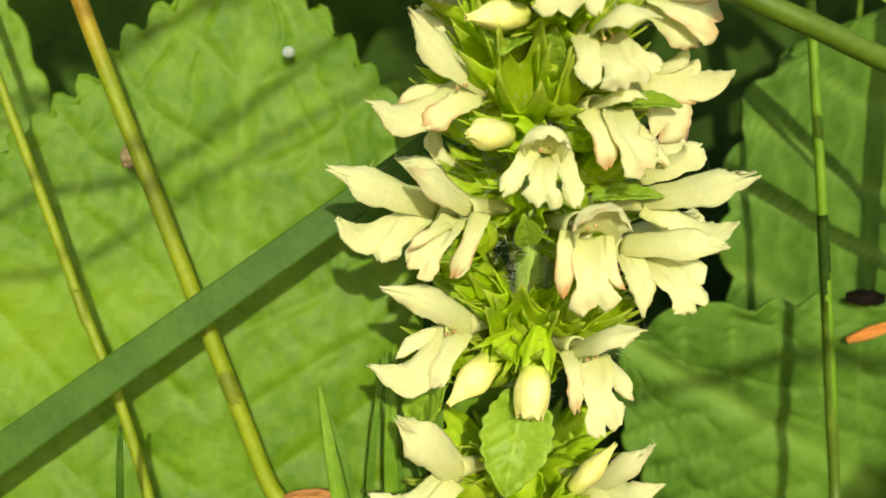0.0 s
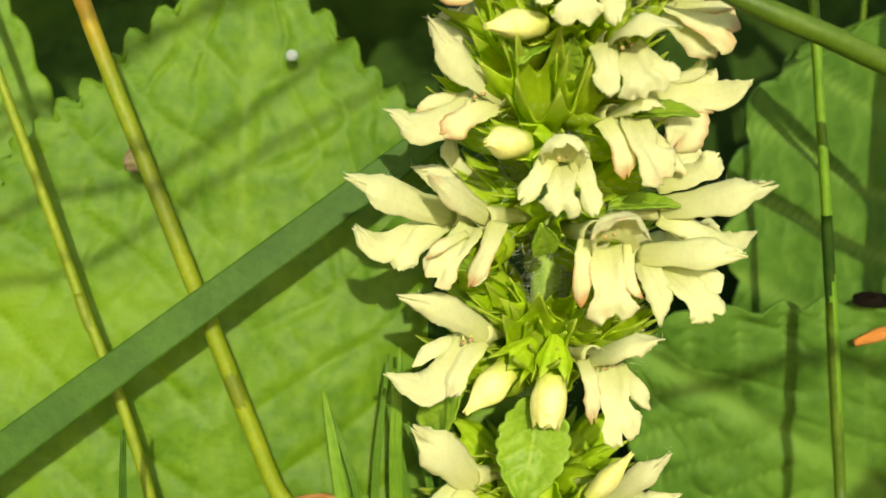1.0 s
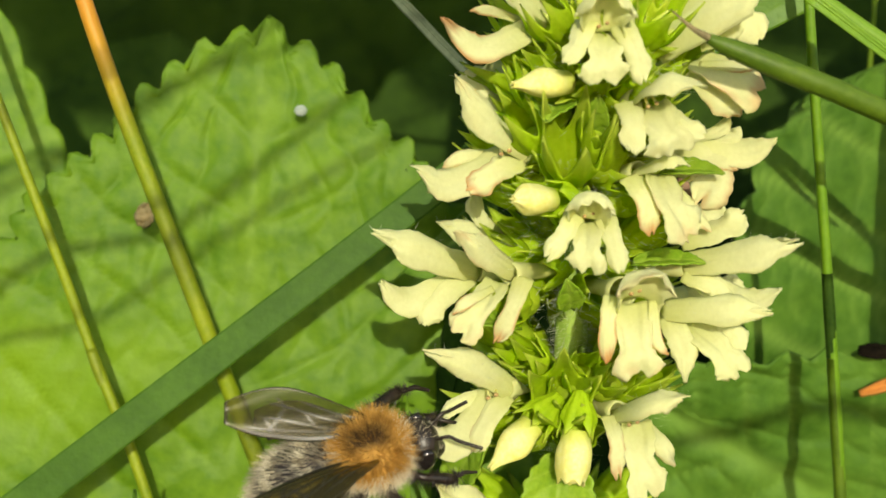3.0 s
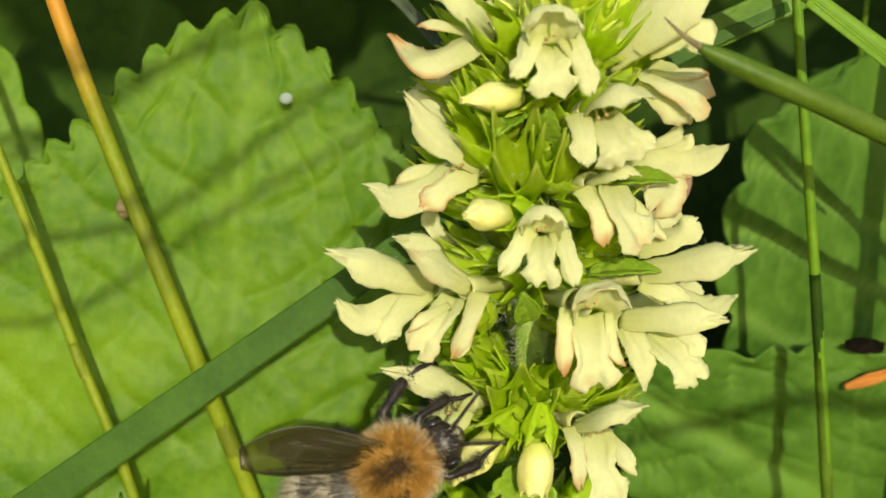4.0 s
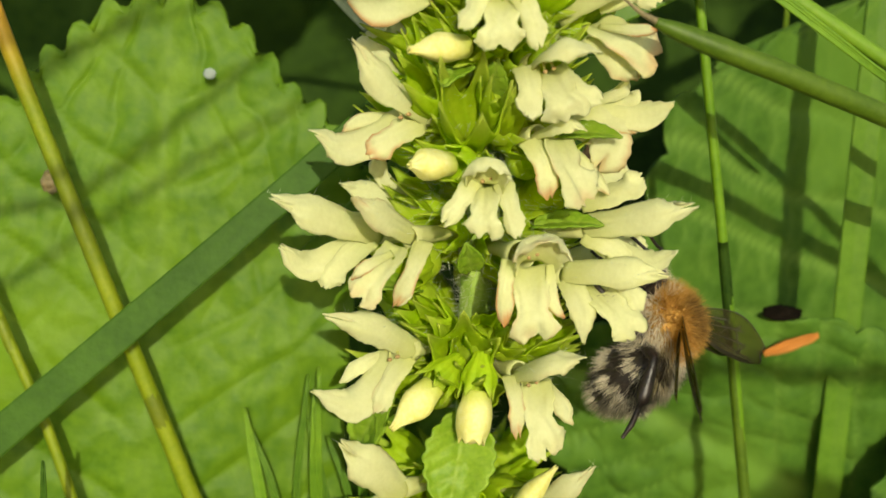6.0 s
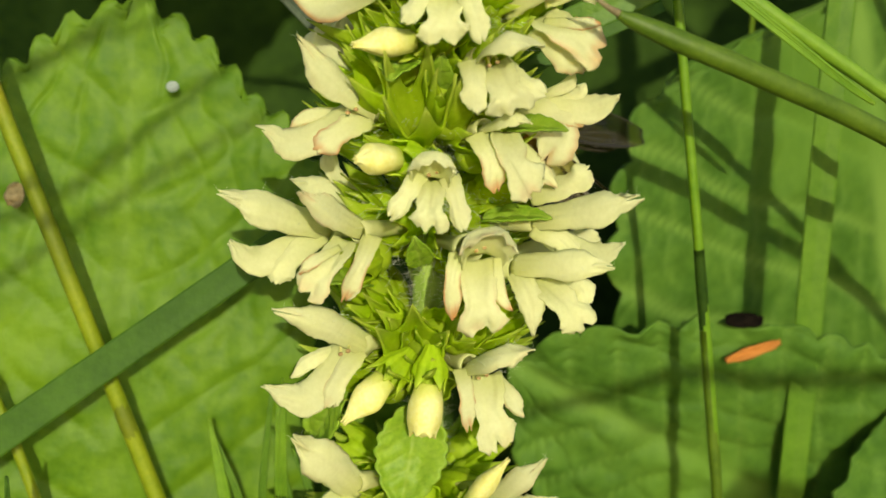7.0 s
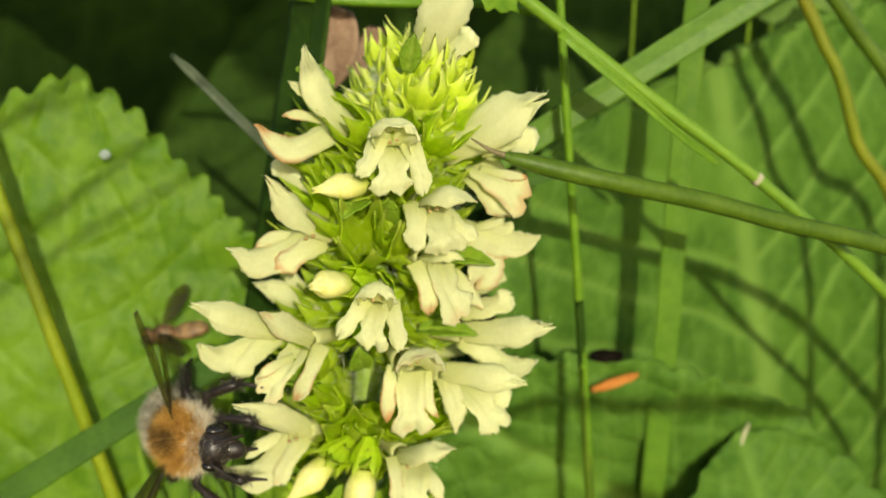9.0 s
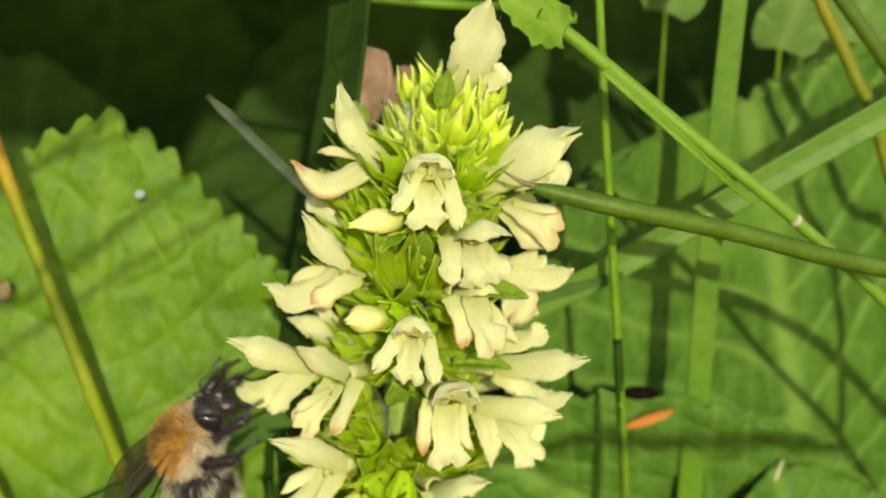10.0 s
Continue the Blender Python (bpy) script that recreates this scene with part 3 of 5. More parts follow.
# calyces whose flowers are over or still to come, in whorls round the stem
CALYX_MESHES = [mesh_of("calyx", calyx_shape(bmesh.new(), 6.8 + 0.5 * k, 1.65 + 0.12 * k, 2.8, seed=50 + k, shut=(0.0, 0.25, 0.1, 0.35)[k], spine=1.9, plug=True), CALYX) for k in range(4)]


HOLLOW_CALYX = mesh_of("calyx", calyx_shape(bmesh.new(), 6.8, 1.8, 3.6, seed=61, shut=-0.06, spine=1.7), CALYX)


def lone_calyx(base, way, size=1.0, spin=0.0, label="", hollow=False):
    way = V(way).normalized()
    ob = new("calyx", HOLLOW_CALYX if hollow else CALYX_MESHES[RND.randrange(4)])
    ob.parent = spike
    ob.matrix_basis = Matrix.Translation((V(base) - FOOT) * MM) @ (-way).to_track_quat("Y", "Z").to_matrix().to_4x4() @ pose(0, 0, 0, 0, spin, 0) @ Matrix.Scale(size, 4)
    return tagged(ob, label or "yellow-green calyx with spiny teeth")


for z, count, rise, out in ((204, 9, 0.5, 2.6), (216.5, 9, 0.5, 2.6), (219, 9, 0.7, 3.6), (221.0, 8, 0.7, 3.0), (227.5, 9, 0.4, 2.6), (230, 9, 0.8, 3.0),
                            (237, 9, 0.5, 2.6), (239.5, 9, 0.8, 3.6), (241.5, 8, 1.1, 3.2), (246, 9, 0.5, 2.8), (248.5, 9, 0.8, 3.2)):
    for k in range(count):
        a = 2 * math.pi * (k + RND.uniform(-0.25, 0.25)) / count
        if 226 < z < 233 and abs(math.sin(a)) < 0.93 and math.cos(a) > 0:
            continue  # the stem shows bare here
        c = axis_at(z)
        d = V((math.sin(a), -math.cos(a), rise + RND.uniform(-0.15, 0.2)))
        lone_calyx(c + V((d.x, d.y, RND.uniform(-0.8, 0.8))) * out, d, RND.uniform(0.92, 1.16), RND.uniform(0, 70))
lone_calyx((9.5, 102.6, 218.8), (-0.05, -0.80, 0.50), 1.45, 20, "", True)
lone_calyx((10.2, 102.6, 238.9), (-0.05, -0.70, 0.68), 1.45, 36, "", True)
lone_calyx((12.5, 102.5, 220.6), (0.35, -0.75, 0.6), 1.05, 10)
lone_calyx((7.0, 102.5, 229.4), (-0.55, -0.85, 0.0), 1.0, 30)

# the unopened tip: closed calyces that point upwards
TIP_MESHES = [mesh_of("bud_calyx", calyx_shape(bmesh.new(), 6.6 + 0.5 * k, 1.72 + 0.10 * k, 2.3, seed=70 + k, shut=0.45 + 0.10 * k, spine=1.8, plug=True), TIP) for k in range(3)]
for ring, (z, r, count, rise) in enumerate(((249.8, 3.0, 7, 0.7), (251.4, 3.1, 7, 1.1), (252.8, 2.9, 7, 1.6), (254.0, 2.4, 5, 2.3), (254.8, 1.5, 3, 3.6), (255.2, 0.3, 1, 8.0))):
    for k in range(count):
        a = 2 * math.pi * (k + 0.5 * ring + RND.uniform(-0.2, 0.2)) / count
        c = axis_at(z) + V((0.9, 0, 0))
        d = V((math.sin(a) + RND.uniform(-0.15, 0.15), -math.cos(a), rise)).normalized()
        ob = new("bud_calyx", TIP_MESHES[RND.randrange(3)])
        ob.parent = spike
        s = RND.uniform(0.82, 1.10)
        ob.matrix_basis = Matrix.Translation((c + V((math.sin(a) * r * 0.5, -math.cos(a) * r * 0.5, 0)) - FOOT) * MM) @ (-d).to_track_quat("Y", "Z").to_matrix().to_4x4() @ pose(0, 0, 0, 0, RND.uniform(0, 70), 0) @ Matrix.Scale(s, 4)
        tagged(ob, "unopened green bud with pale pointed tip")


def bract(base, way, up, length=7.0, width=5.0, seed=0):
    """A small toothed leaf under a whorl."""
    way, up = V(way).normalized(), V(up)
    side = way.cross(up).normalized()
    nrm = side.cross(way)

    def fn(u, v):
        w = u * 2 - 1
        hw = width / 2 * (math.sin(math.pi * (0.10 + 0.90 * v)) ** 0.75) * (1 + 0.16 * (abs(math.sin(v * 7 * math.pi)) ** 0.7 - 0.5))
        rib = math.exp(-(w * hw / 0.25) ** 2)
        vein = math.exp(-((((v * length - abs(w) * hw * 0.8) / 1.5) % 1 - 0.5) / 0.14) ** 2)
        q = V(base) - FOOT + side * w * hw + way * v * length + nrm * (0.35 * hw * w * w - 0.18 * v * v * length - (0.22 * rib + 0.20 * vein) * width / 6)
        q += nrm * width / 6 * (0.4 * noise.noise(V((w * 2, v * 4, seed))) + 0.16 * noise.noise(V((w * 6, v * 13, seed))))
        return q, 0.6 * max(rib, vein * 0.6), 0.0

    return part("bract", shell(bmesh.new(), fn, 20, 34, 0.2), BRACT, spike, "toothed green bract")


bract((9.6, 99, 216.0), (-0.22, -0.62, -0.90), (0, -1, 0.4), 9.0, 6.0, 1)
bract((3.0, 103, 217.0), (-0.5, 0.2, -0.8), (-0.6, -0.6, 0.3), 9.0, 5.0, 2)
bract((9.0, 101.5, 246.4), (-0.25, -0.8, -0.10), (0, -0.3, 1), 4.2, 3.6, 3)
bract((11.6, 101.5, 243.4), (0.06, -0.55, 0.55), (0, -1, 0.3), 4.2, 2.4, 4)
bract((10.0, 99.5, 229.0), (-0.1, -0.7, 0.6), (0, -1, 0.3), 4.0, 2.2, 5)
bract((5.6, 100, 227.2), (-0.65, -0.5, 0.35), (0, -0.4, 1), 6.0, 2.6, 6)
bract((6.4, 103, 256.4), (-0.7, -0.4, 0.5), (0, -0.6, 0.6), 4.0, 2.2, 7)
bract((13.2, 101.2, 258.4), (0.1, -0.35, 0.9), (0, -1, 0.2), 3.6, 1.9, 8)
bract((16.0, 102.0, 240.0), (0.8, -0.5, 0.25), (0, -0.4, 1), 7.0, 2.6, 9)
bract((15.4, 101.5, 232.4), (0.85, -0.4, 0.25), (0, -0.4, 1), 6.0, 2.4, 10)

part("stem", tube(bmesh.new(), [q - FOOT for q in spline(AXIS[:-1] + [(13.9, 106.3, 257)], 60)], lambda t: 1.5 - 0.6 * t ** 3, 16, corners=0.10), STEM, spike, "square green stem with fine hairs")

# soft hairs of the stem and of the calyces
hairs = bmesh.new()
layers(hairs)
for k in range(24000):
    z = RND.uniform(200, 258) if k < 18000 else RND.uniform(248, 258)
    c = axis_at(z)
    a = RND.uniform(0, 2 * math.pi)
    if k % 4 and not (216 < z < 223 or 227 < z < 235 or 237 < z < 244 or z > 246):
        continue
    r = 1.35 if k % 4 == 0 else RND.uniform(3.0, 8.4 - 4.8 * smooth(246, 258, z))
    d = V((math.sin(a), -math.cos(a), RND.uniform(-0.5, 0.5))).normalized()
    p = c + V((d.x * r, d.y * r, 0)) - FOOT
    ln = RND.uniform(0.4, 1.6)
    s = V((RND.uniform(-1, 1), RND.uniform(-1, 1), RND.uniform(-1, 1))).normalized() * 0.028
    e = p + (d + V((RND.uniform(-0.5, 0.5), RND.uniform(-0.5, 0.5), RND.uniform(-0.4, 0.4)))) * ln
    hairs.faces.new([hairs.verts.new(q) for q in (p - s, p + s, e)])
for f, lip in hoods:
    vs = lip.data.vertices
    for _ in range(170):
        v = vs[RND.randrange(len(vs))]
        if v.normal.z < 0.1:
            continue
        p = f.matrix_basis @ v.co / MM
        d = (f.matrix_basis.to_3x3() @ v.normal).normalized()
        s = V((RND.uniform(-1, 1), RND.uniform(-1, 1), RND.uniform(-1, 1))).normalized() * 0.014
        e = p + (d + V((RND.uniform(-0.5, 0.5), RND.uniform(-0.5, 0.5), RND.uniform(-0.4, 0.4)))) * RND.uniform(0.3, 0.85)
        hairs.faces.new([hairs.verts.new(q) for q in (p - s, p + s, e)])
tagged(part("hairs", hairs, HAIR, spike, "fine pale hairs"), kind="stuff")

# ---- ground ----
bm = bmesh.new()


def soil_at(u, v):
    x, y = (u - 0.5), (v - 0.5)
    x, y = x * (0.3 + 12000 * abs(x) ** 3 * 0.5) * 1200, y * (0.3 + 12000 * abs(y) ** 3 * 0.5) * 1200 + 300
    return V((x, y, 6 * noise.noise(V((x / 60, y / 60, 0))) + 2 * noise.noise(V((x / 12, y / 12, 3))) - 4))


shell(bm, soil_at, 120, 120, 3.0)
ground = thing("ground", bm, SOIL, (0, 0, 0), "dark humus soil under the meadow plants", "ground", kind="structure")


# ---- broad leaves ----
def leaf_sheet(bm, base, tip, normal, width, teeth=22, tooth=0.05, quilt=0.7, seed=0, nu=64, nv=80, bend=0.08, belly=0.45, spacing=8.5, thick=0.35, lobe=0.12, fold=0.10, blunt=0.62, veins=1.0):
    """A crinkled leaf with a round-toothed rim, pinnate veins and bulging fields between them."""
    base, tip = V(base), V(tip)
    way = tip - base
    length = way.length
    way.normalize()
    side = way.cross(V(normal)).normalized()
    nrm = side.cross(way)

    def fn(u, v):
        w = u * 2 - 1
        shape = (math.sin(math.pi * min(1, max(0.0, 0.06 + 0.94 * v)) ** (0.55 + belly * 0.4))) ** blunt
        hw = width / 2 * shape
        x, y = w * hw, v * length - lobe * length * abs(w) ** 2 * (1 - v) ** 2
        slant = (y - abs(x) * 0.75) / spacing + 0.35 * noise.noise(V((x / 14, y / 14, seed + 4)))
        f = slant - math.floor(slant) - 0.5
        vein = math.exp(-(f / 0.075) ** 2)
        rib = math.exp(-(x / (0.9 + 0.01 * length)) ** 2)
        cross = (abs(x) + y * 0.25) / 4.2 + 0.7 * noise.noise(V((x / 6, y / 6, seed + 9)))
        g = cross - math.floor(cross) - 0.5
        net = math.exp(-(g / 0.11) ** 2) * 0.55
        groove = max(rib, vein, net)
        h = quilt * (0.55 * (1 - groove) + 0.5 * noise.noise(V((x / 3.4, y / 3.4, seed))) + 0.9 * noise.noise(V((x / 12, y / 12, seed + 2))))
        h += fold * abs(x) - bend * length * (v - 0.4) ** 2 + 0.6 * quilt * noise.noise(V((v * 14, w * 1.5, seed))) * abs(w) ** 3
        tone = smooth(0.0, 0.5, noise.noise(V((x / 20, y / 20, seed + 7))))
        # round teeth and shallow lobes along the rim
        cx, cy = x, y - length * 0.45
        ang = math.atan2(cx, cy)
        rim = max(smooth(0.80, 1.0, abs(w)), smooth(0.90, 1.0, v))
        out = tooth * (abs(math.sin(ang * teeth * 0.5 + seed)) ** 0.8 - 0.45 + 1.1 * noise.noise(V((math.cos(ang) * 2.2, math.sin(ang) * 2.2, seed))) + 0.5 * noise.noise(V((math.cos(ang) * 7, math.sin(ang) * 7, seed))))
        x, y = x + cx * out * rim, y + cy * out * rim
        h += 0.9 * quilt * rim * noise.noise(V((math.cos(ang) * 6, math.sin(ang) * 6, seed + 1)))
        return base + side * x + way * y + nrm * h, min(1.0, veins * 0.5 * max(rib, 0.6 * vein, 0.35 * net)), tone * 0.7

    return shell(bm, fn, nu, nv, thick)


def broad_leaf(base, tip, normal, width, label, root, seed=0, mat=None, name="broad_leaf", group="broad leaves", **more):
    mat = mat or LEAF
    ob = thing(name, leaf_sheet(bmesh.new(), base, tip, normal, width, seed=seed, **more), mat, base, label, "leaf", group)
    b, r, t = V(base), V(root), V(tip)
    line = spline([r - b, (r - b) * 0.5 + V((0, 3, 8)), -(t - b) * 0.02, (t - b) * 0.10], 18)
    part("leaf_stalk", tube(bmesh.new(), line, lambda s: min(1.5, 0.12 + 0.025 * width) * (1 - 0.45 * s), 10), BRACT, ob)
    return ob


broad_leaf((-24.5, 114.5, 186), (-19, 126, 252.5), (0.08, -0.96, 0.20), 68, "large sunlit crinkled green leaf with round-toothed rim", (-20, 125, 0), seed=1, nu=110, nv=120, belly=0.2, teeth=62, tooth=0.07, quilt=0.9, fold=0.0, bend=0.05, blunt=0.74, veins=0.35)
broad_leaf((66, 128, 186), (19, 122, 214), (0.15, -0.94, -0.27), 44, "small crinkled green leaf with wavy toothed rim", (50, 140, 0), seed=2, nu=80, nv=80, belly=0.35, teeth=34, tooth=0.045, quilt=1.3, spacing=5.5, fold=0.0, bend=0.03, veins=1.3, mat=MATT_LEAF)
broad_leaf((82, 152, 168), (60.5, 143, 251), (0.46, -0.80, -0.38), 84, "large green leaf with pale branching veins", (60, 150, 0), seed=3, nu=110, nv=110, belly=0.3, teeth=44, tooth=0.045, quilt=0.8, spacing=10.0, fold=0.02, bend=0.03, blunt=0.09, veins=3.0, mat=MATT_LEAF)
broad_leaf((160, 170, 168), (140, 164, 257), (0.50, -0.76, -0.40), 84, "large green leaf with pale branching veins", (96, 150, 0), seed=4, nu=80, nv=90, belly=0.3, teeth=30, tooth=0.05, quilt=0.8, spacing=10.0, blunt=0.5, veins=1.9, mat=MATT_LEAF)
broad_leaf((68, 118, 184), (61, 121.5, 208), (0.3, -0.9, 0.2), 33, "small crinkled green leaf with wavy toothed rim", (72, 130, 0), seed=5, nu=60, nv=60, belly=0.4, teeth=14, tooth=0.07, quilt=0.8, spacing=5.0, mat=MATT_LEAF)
broad_leaf((-6, 116, 176), (6, 121, 212), (0.0, -0.88, 0.45), 34, "shaded crinkled green leaf low among the others", (0, 130, 0), seed=6, nu=60, nv=60, belly=0.3, teeth=16, tooth=0.06)
broad_leaf((-65, 118, 205), (-55, 132, 260), (0.25, -0.9, 0.30), 46, "large sunlit crinkled green leaf with round-toothed rim", (-60, 130, 0), seed=7, nu=60, nv=70, belly=0.3, teeth=24, tooth=0.05)

# leaves in the shade further back, that shade also put into their colour
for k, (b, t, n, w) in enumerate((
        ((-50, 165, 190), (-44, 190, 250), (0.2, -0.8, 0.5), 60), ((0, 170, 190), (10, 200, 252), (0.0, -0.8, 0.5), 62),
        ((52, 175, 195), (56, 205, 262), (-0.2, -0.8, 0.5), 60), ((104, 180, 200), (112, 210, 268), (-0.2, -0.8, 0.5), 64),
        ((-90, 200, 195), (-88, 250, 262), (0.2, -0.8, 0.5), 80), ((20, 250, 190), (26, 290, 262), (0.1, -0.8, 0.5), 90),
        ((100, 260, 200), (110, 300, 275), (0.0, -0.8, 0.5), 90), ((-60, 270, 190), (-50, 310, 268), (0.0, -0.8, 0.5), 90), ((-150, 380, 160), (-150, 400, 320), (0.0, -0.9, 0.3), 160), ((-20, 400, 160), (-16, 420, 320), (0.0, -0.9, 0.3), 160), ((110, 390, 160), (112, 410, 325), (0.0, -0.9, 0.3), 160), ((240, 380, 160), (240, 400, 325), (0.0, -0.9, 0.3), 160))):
    broad_leaf(b, t, n, w, "leaf in the thicket's shade, that shade also in its dark green", (b[0], b[1] + 30, 0), seed=20 + k, mat=SHADE_LEAF, name="shaded_leaf", group="shaded leaves",
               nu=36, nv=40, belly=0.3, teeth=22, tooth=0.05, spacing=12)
# unseen leaves, added above the view behind the eye to shade those further back
for k, (x, z, w) in enumerate(((-330, 400, 100), (-245, 404, 100), (-160, 402, 100), (-75, 405, 100), (0, 411, 78), (54, 418, 70), (112, 428, 84), (190, 402, 100), (275, 404, 100), (360, 400, 100))):
    broad_leaf((x, -250, 610), (x, -250, z), (0, -1, 0.2), w, "unseen green leaf added to block the sun", (460 if x > 0 else -460, -255, 0), seed=40 + k, name="hanging_leaf", group="hanging leaves", nu=30, nv=34, belly=0.9, teeth=22, tooth=0.05, spacing=12, lobe=0.0, blunt=0.4)
# unseen leaves, added overhead to keep skylight off the background
for k, (b, t, w) in enumerate((((-20, 290, 330), (-20, 160, 340), 110), ((80, 290, 330), (80, 160, 340), 110), ((-120, 285, 330), (-110, 165, 340), 110), ((180, 290, 330), (175, 165, 340), 110), ((30, 420, 345), (30, 270, 355), 140), ((-100, 410, 345), (-95, 265, 355), 140), ((160, 410, 345), (155, 270, 355), 140))):
    broad_leaf(b, t, (0, -0.2, 1), w, "unseen green leaf added to shade the thicket", (420 if b[0] > 0 else -420, b[1], 0), seed=52 + k, name="overhanging_leaf", group="overhanging leaves", nu=30, nv=34, belly=0.3, teeth=22, tooth=0.05, spacing=12)

# a small leaf out of view, added to dim the right-hand leaves
broad_leaf((69, -52, 262), (65, -52, 272), (0, -1, 0.3), 12, "small unseen green leaf added to shade those below", (320, -60, 0), seed=58, name="overhanging_leaf", group="overhanging leaves", nu=30, nv=30, teeth=14, tooth=0.10, spacing=6)

ARCHING = []
# unseen arching grass, added behind the eye to streak the large leaf with shade
for k, (x0, z0, w) in enumerate(((-17, 300, 0.6), (-9, 310, 0.8), (-33, 312, 0.7), (-13, 322, 0.9))):
    pts = [(x0 - 70, -20, 0), (x0 - 55, -30, z0 - 138), (x0 - 26, -40, z0 - 28), (x0, -45, z0 - 8), (x0 + 22, -45, z0 + 7 + 3 * math.sin(k * 2.1)), (x0 + 52, -45, z0 + 22 + 9 * math.sin(k * 2.1))]
    ARCHING.append((pts, w))

# one more unseen blade, added to lay a shadow band on the small leaf
ARCHING.append(([(150, -20, 0), (134, -35, 165), (105, -42, 266), (62, -45, 281), (46, -45, 279), (32, -45, 275)], 2.0))

# rounded trefoil leaves behind the grass
for k, (x, y, z, r) in enumerate(((50.3, 146, 265.8, 4.3), (66.2, 146, 261.4, 4.9), (76.5, 149, 262.0, 5.0), (71, 151, 266.5, 5.0))):
    broad_leaf((x, y + 3, z - r), (x + 2, y, z + r), (0.1, -0.7, 0.7), r * 2.0, "small rounded green leaflet with pale veins", (x + 4, y + 16, 0), seed=60 + k, name="clover_leaf", group="clover leaves",
               nu=36, nv=36, belly=0.5, teeth=8, tooth=0.02, quilt=0.25, spacing=4, lobe=0.05, blunt=0.5, mat=CLOVER)


# ---- grasses and stalks ----
def blade_shape(points, width, count=40, fold=0.22, thick=0.28, facing=(0, -1, 0.15), rib=0.10, line=0.7):
    """A grass blade along points, folded along its middle; width is a function of 0..1."""
    pts = spline(points, count)

    def fn(u, v):
        w = u * 2 - 1
        k = min(v * (count - 1), count - 1.000001)
        i = int(k)
        c = pts[i].lerp(pts[i + 1], k - i)
        t = (pts[i + 1] - pts[i]).normalized()
        side = t.cross(V(facing)).normalized()
        nrm = side.cross(t)
        hw = width(v) / 2
        return c + side * w * hw - nrm * hw * fold * (1 - abs(w)) - nrm * rib * math.cos(w * 12) * 0.3, line * math.exp(-(w / 0.10) ** 2), 0.0

    return shell(bmesh.new(), fn, 12, count - 1, thick)


def rod_shape(points, radius, count=40, blend=None, tone=None, seg=10):
    return tube(bmesh.new(), spline(points, count), radius, seg, blend, tone)


for pts, w in ARCHING:
    thing("shade_caster_blade", blade_shape(pts, lambda s, w=w: w * (1 - s ** 4) + 0.1, 40, 0.2, facing=(0, -0.92, 0.38)), BLADE, pts[0], "narrow unseen grass blade added to streak the leaves with shade", "grass", "arching blades")

blade_left = thing("grass_blade", blade_shape([(-92.6, 95.5, 163.2), (-63.7, 100.8, 193.1), (-41.5, 104.7, 209.4), (-4, 111.9, 235.8), (13.5, 114.4, 249), (28.9, 115.8, 256.8)], lambda s: 3.9 - 1.0 * smooth(0.2, 0.6, s) - 1.9 * smooth(0.6, 1, s), 50, 0.04, rib=0.02, line=0.0),
                   BLADE, (-22.8, 106.2, 223), "broad dark green grass blade leaning behind the flowers", "grass", "grass blades")
stalk_ripe = thing("ripe_stalk", rod_shape([(-20, 108, 0), (-6, 109, 120), (-14.3, 111.7, 190.8), (-18.2, 112.2, 204.4), (-26.1, 112.2, 228.6), (-33.7, 112.2, 252.7), (-40.8, 113.2, 280.6)], lambda s: 1.05 - 0.35 * s, 60,
                   lambda s: smooth(0.75, 0.87, s), lambda s: 0.5 * math.exp(-((s - 0.69) / 0.035) ** 2)),
                   RIPE_STALK, (-25.4, 110, 229), "ripening grass stalk turning from green to orange", "stalk", "grass stalks")
stalk_thin = thing("thin_stalk", rod_shape([(-8, 112, 0), (-20, 109, 150), (-28.6, 111.5, 200.4), (-35.5, 113.6, 222.6), (-41.2, 114, 241.4), (-48, 115, 262)], lambda s: 0.66 - 0.24 * s, 50, lambda s: 0.25 * smooth(0.8, 1.0, s)),
      RIPE_STALK, (-8, 112, 0), "thin yellow-green grass stalk", "stalk", "grass stalks")
thing("short_shoot", blade_shape([(-29, 101, 150), (-28.8, 100.5, 190), (-28.4, 100, 205), (-28.0, 100, 213)], lambda s: 1.0 * (1 - s) ** 0.6 + 0.05, 20), BLADE, (-29, 101, 150), "short dark green grass shoot", "grass", "grass blades")
stalk_right = thing("thin_stalk", rod_shape([(60, 114, 0), (46, 113, 140), (37.9, 112, 204.4), (34.6, 112, 228.4), (31.1, 112, 252.3), (26, 112, 290)], lambda s: 0.56 - 0.12 * s, 60, None,
                    lambda s: 0.0), BRIGHT_BLADE, (34.5, 112, 228.4), "thin upright green stalk, its shaded middle coloured dark", "stalk", "grass stalks")
blade_right = thing("pointed_blade", rod_shape([(21.4, 95, 251.4), (22.9, 95, 250.7), (27.9, 95, 248.5), (32.9, 95.5, 246.3), (46, 98, 240), (70, 102, 226), (100, 106, 190)],
                    lambda s: 0.42 + 0.52 * smooth(0.0, 0.30, s), 60), ROLLED, (27.9, 95, 248.5), "dark green rolled grass blade that touches the flowers", "grass", "grass blades")
part("dry_tip", rod_shape([V(q) - V((27.9, 95, 248.5)) for q in ((18.6, 95, 253.6), (20.2, 95, 252.2), (21.7, 95, 251.3))], lambda s: 0.06 + 0.28 * s, 12), WITHERED, blade_right, "withered brown tip")
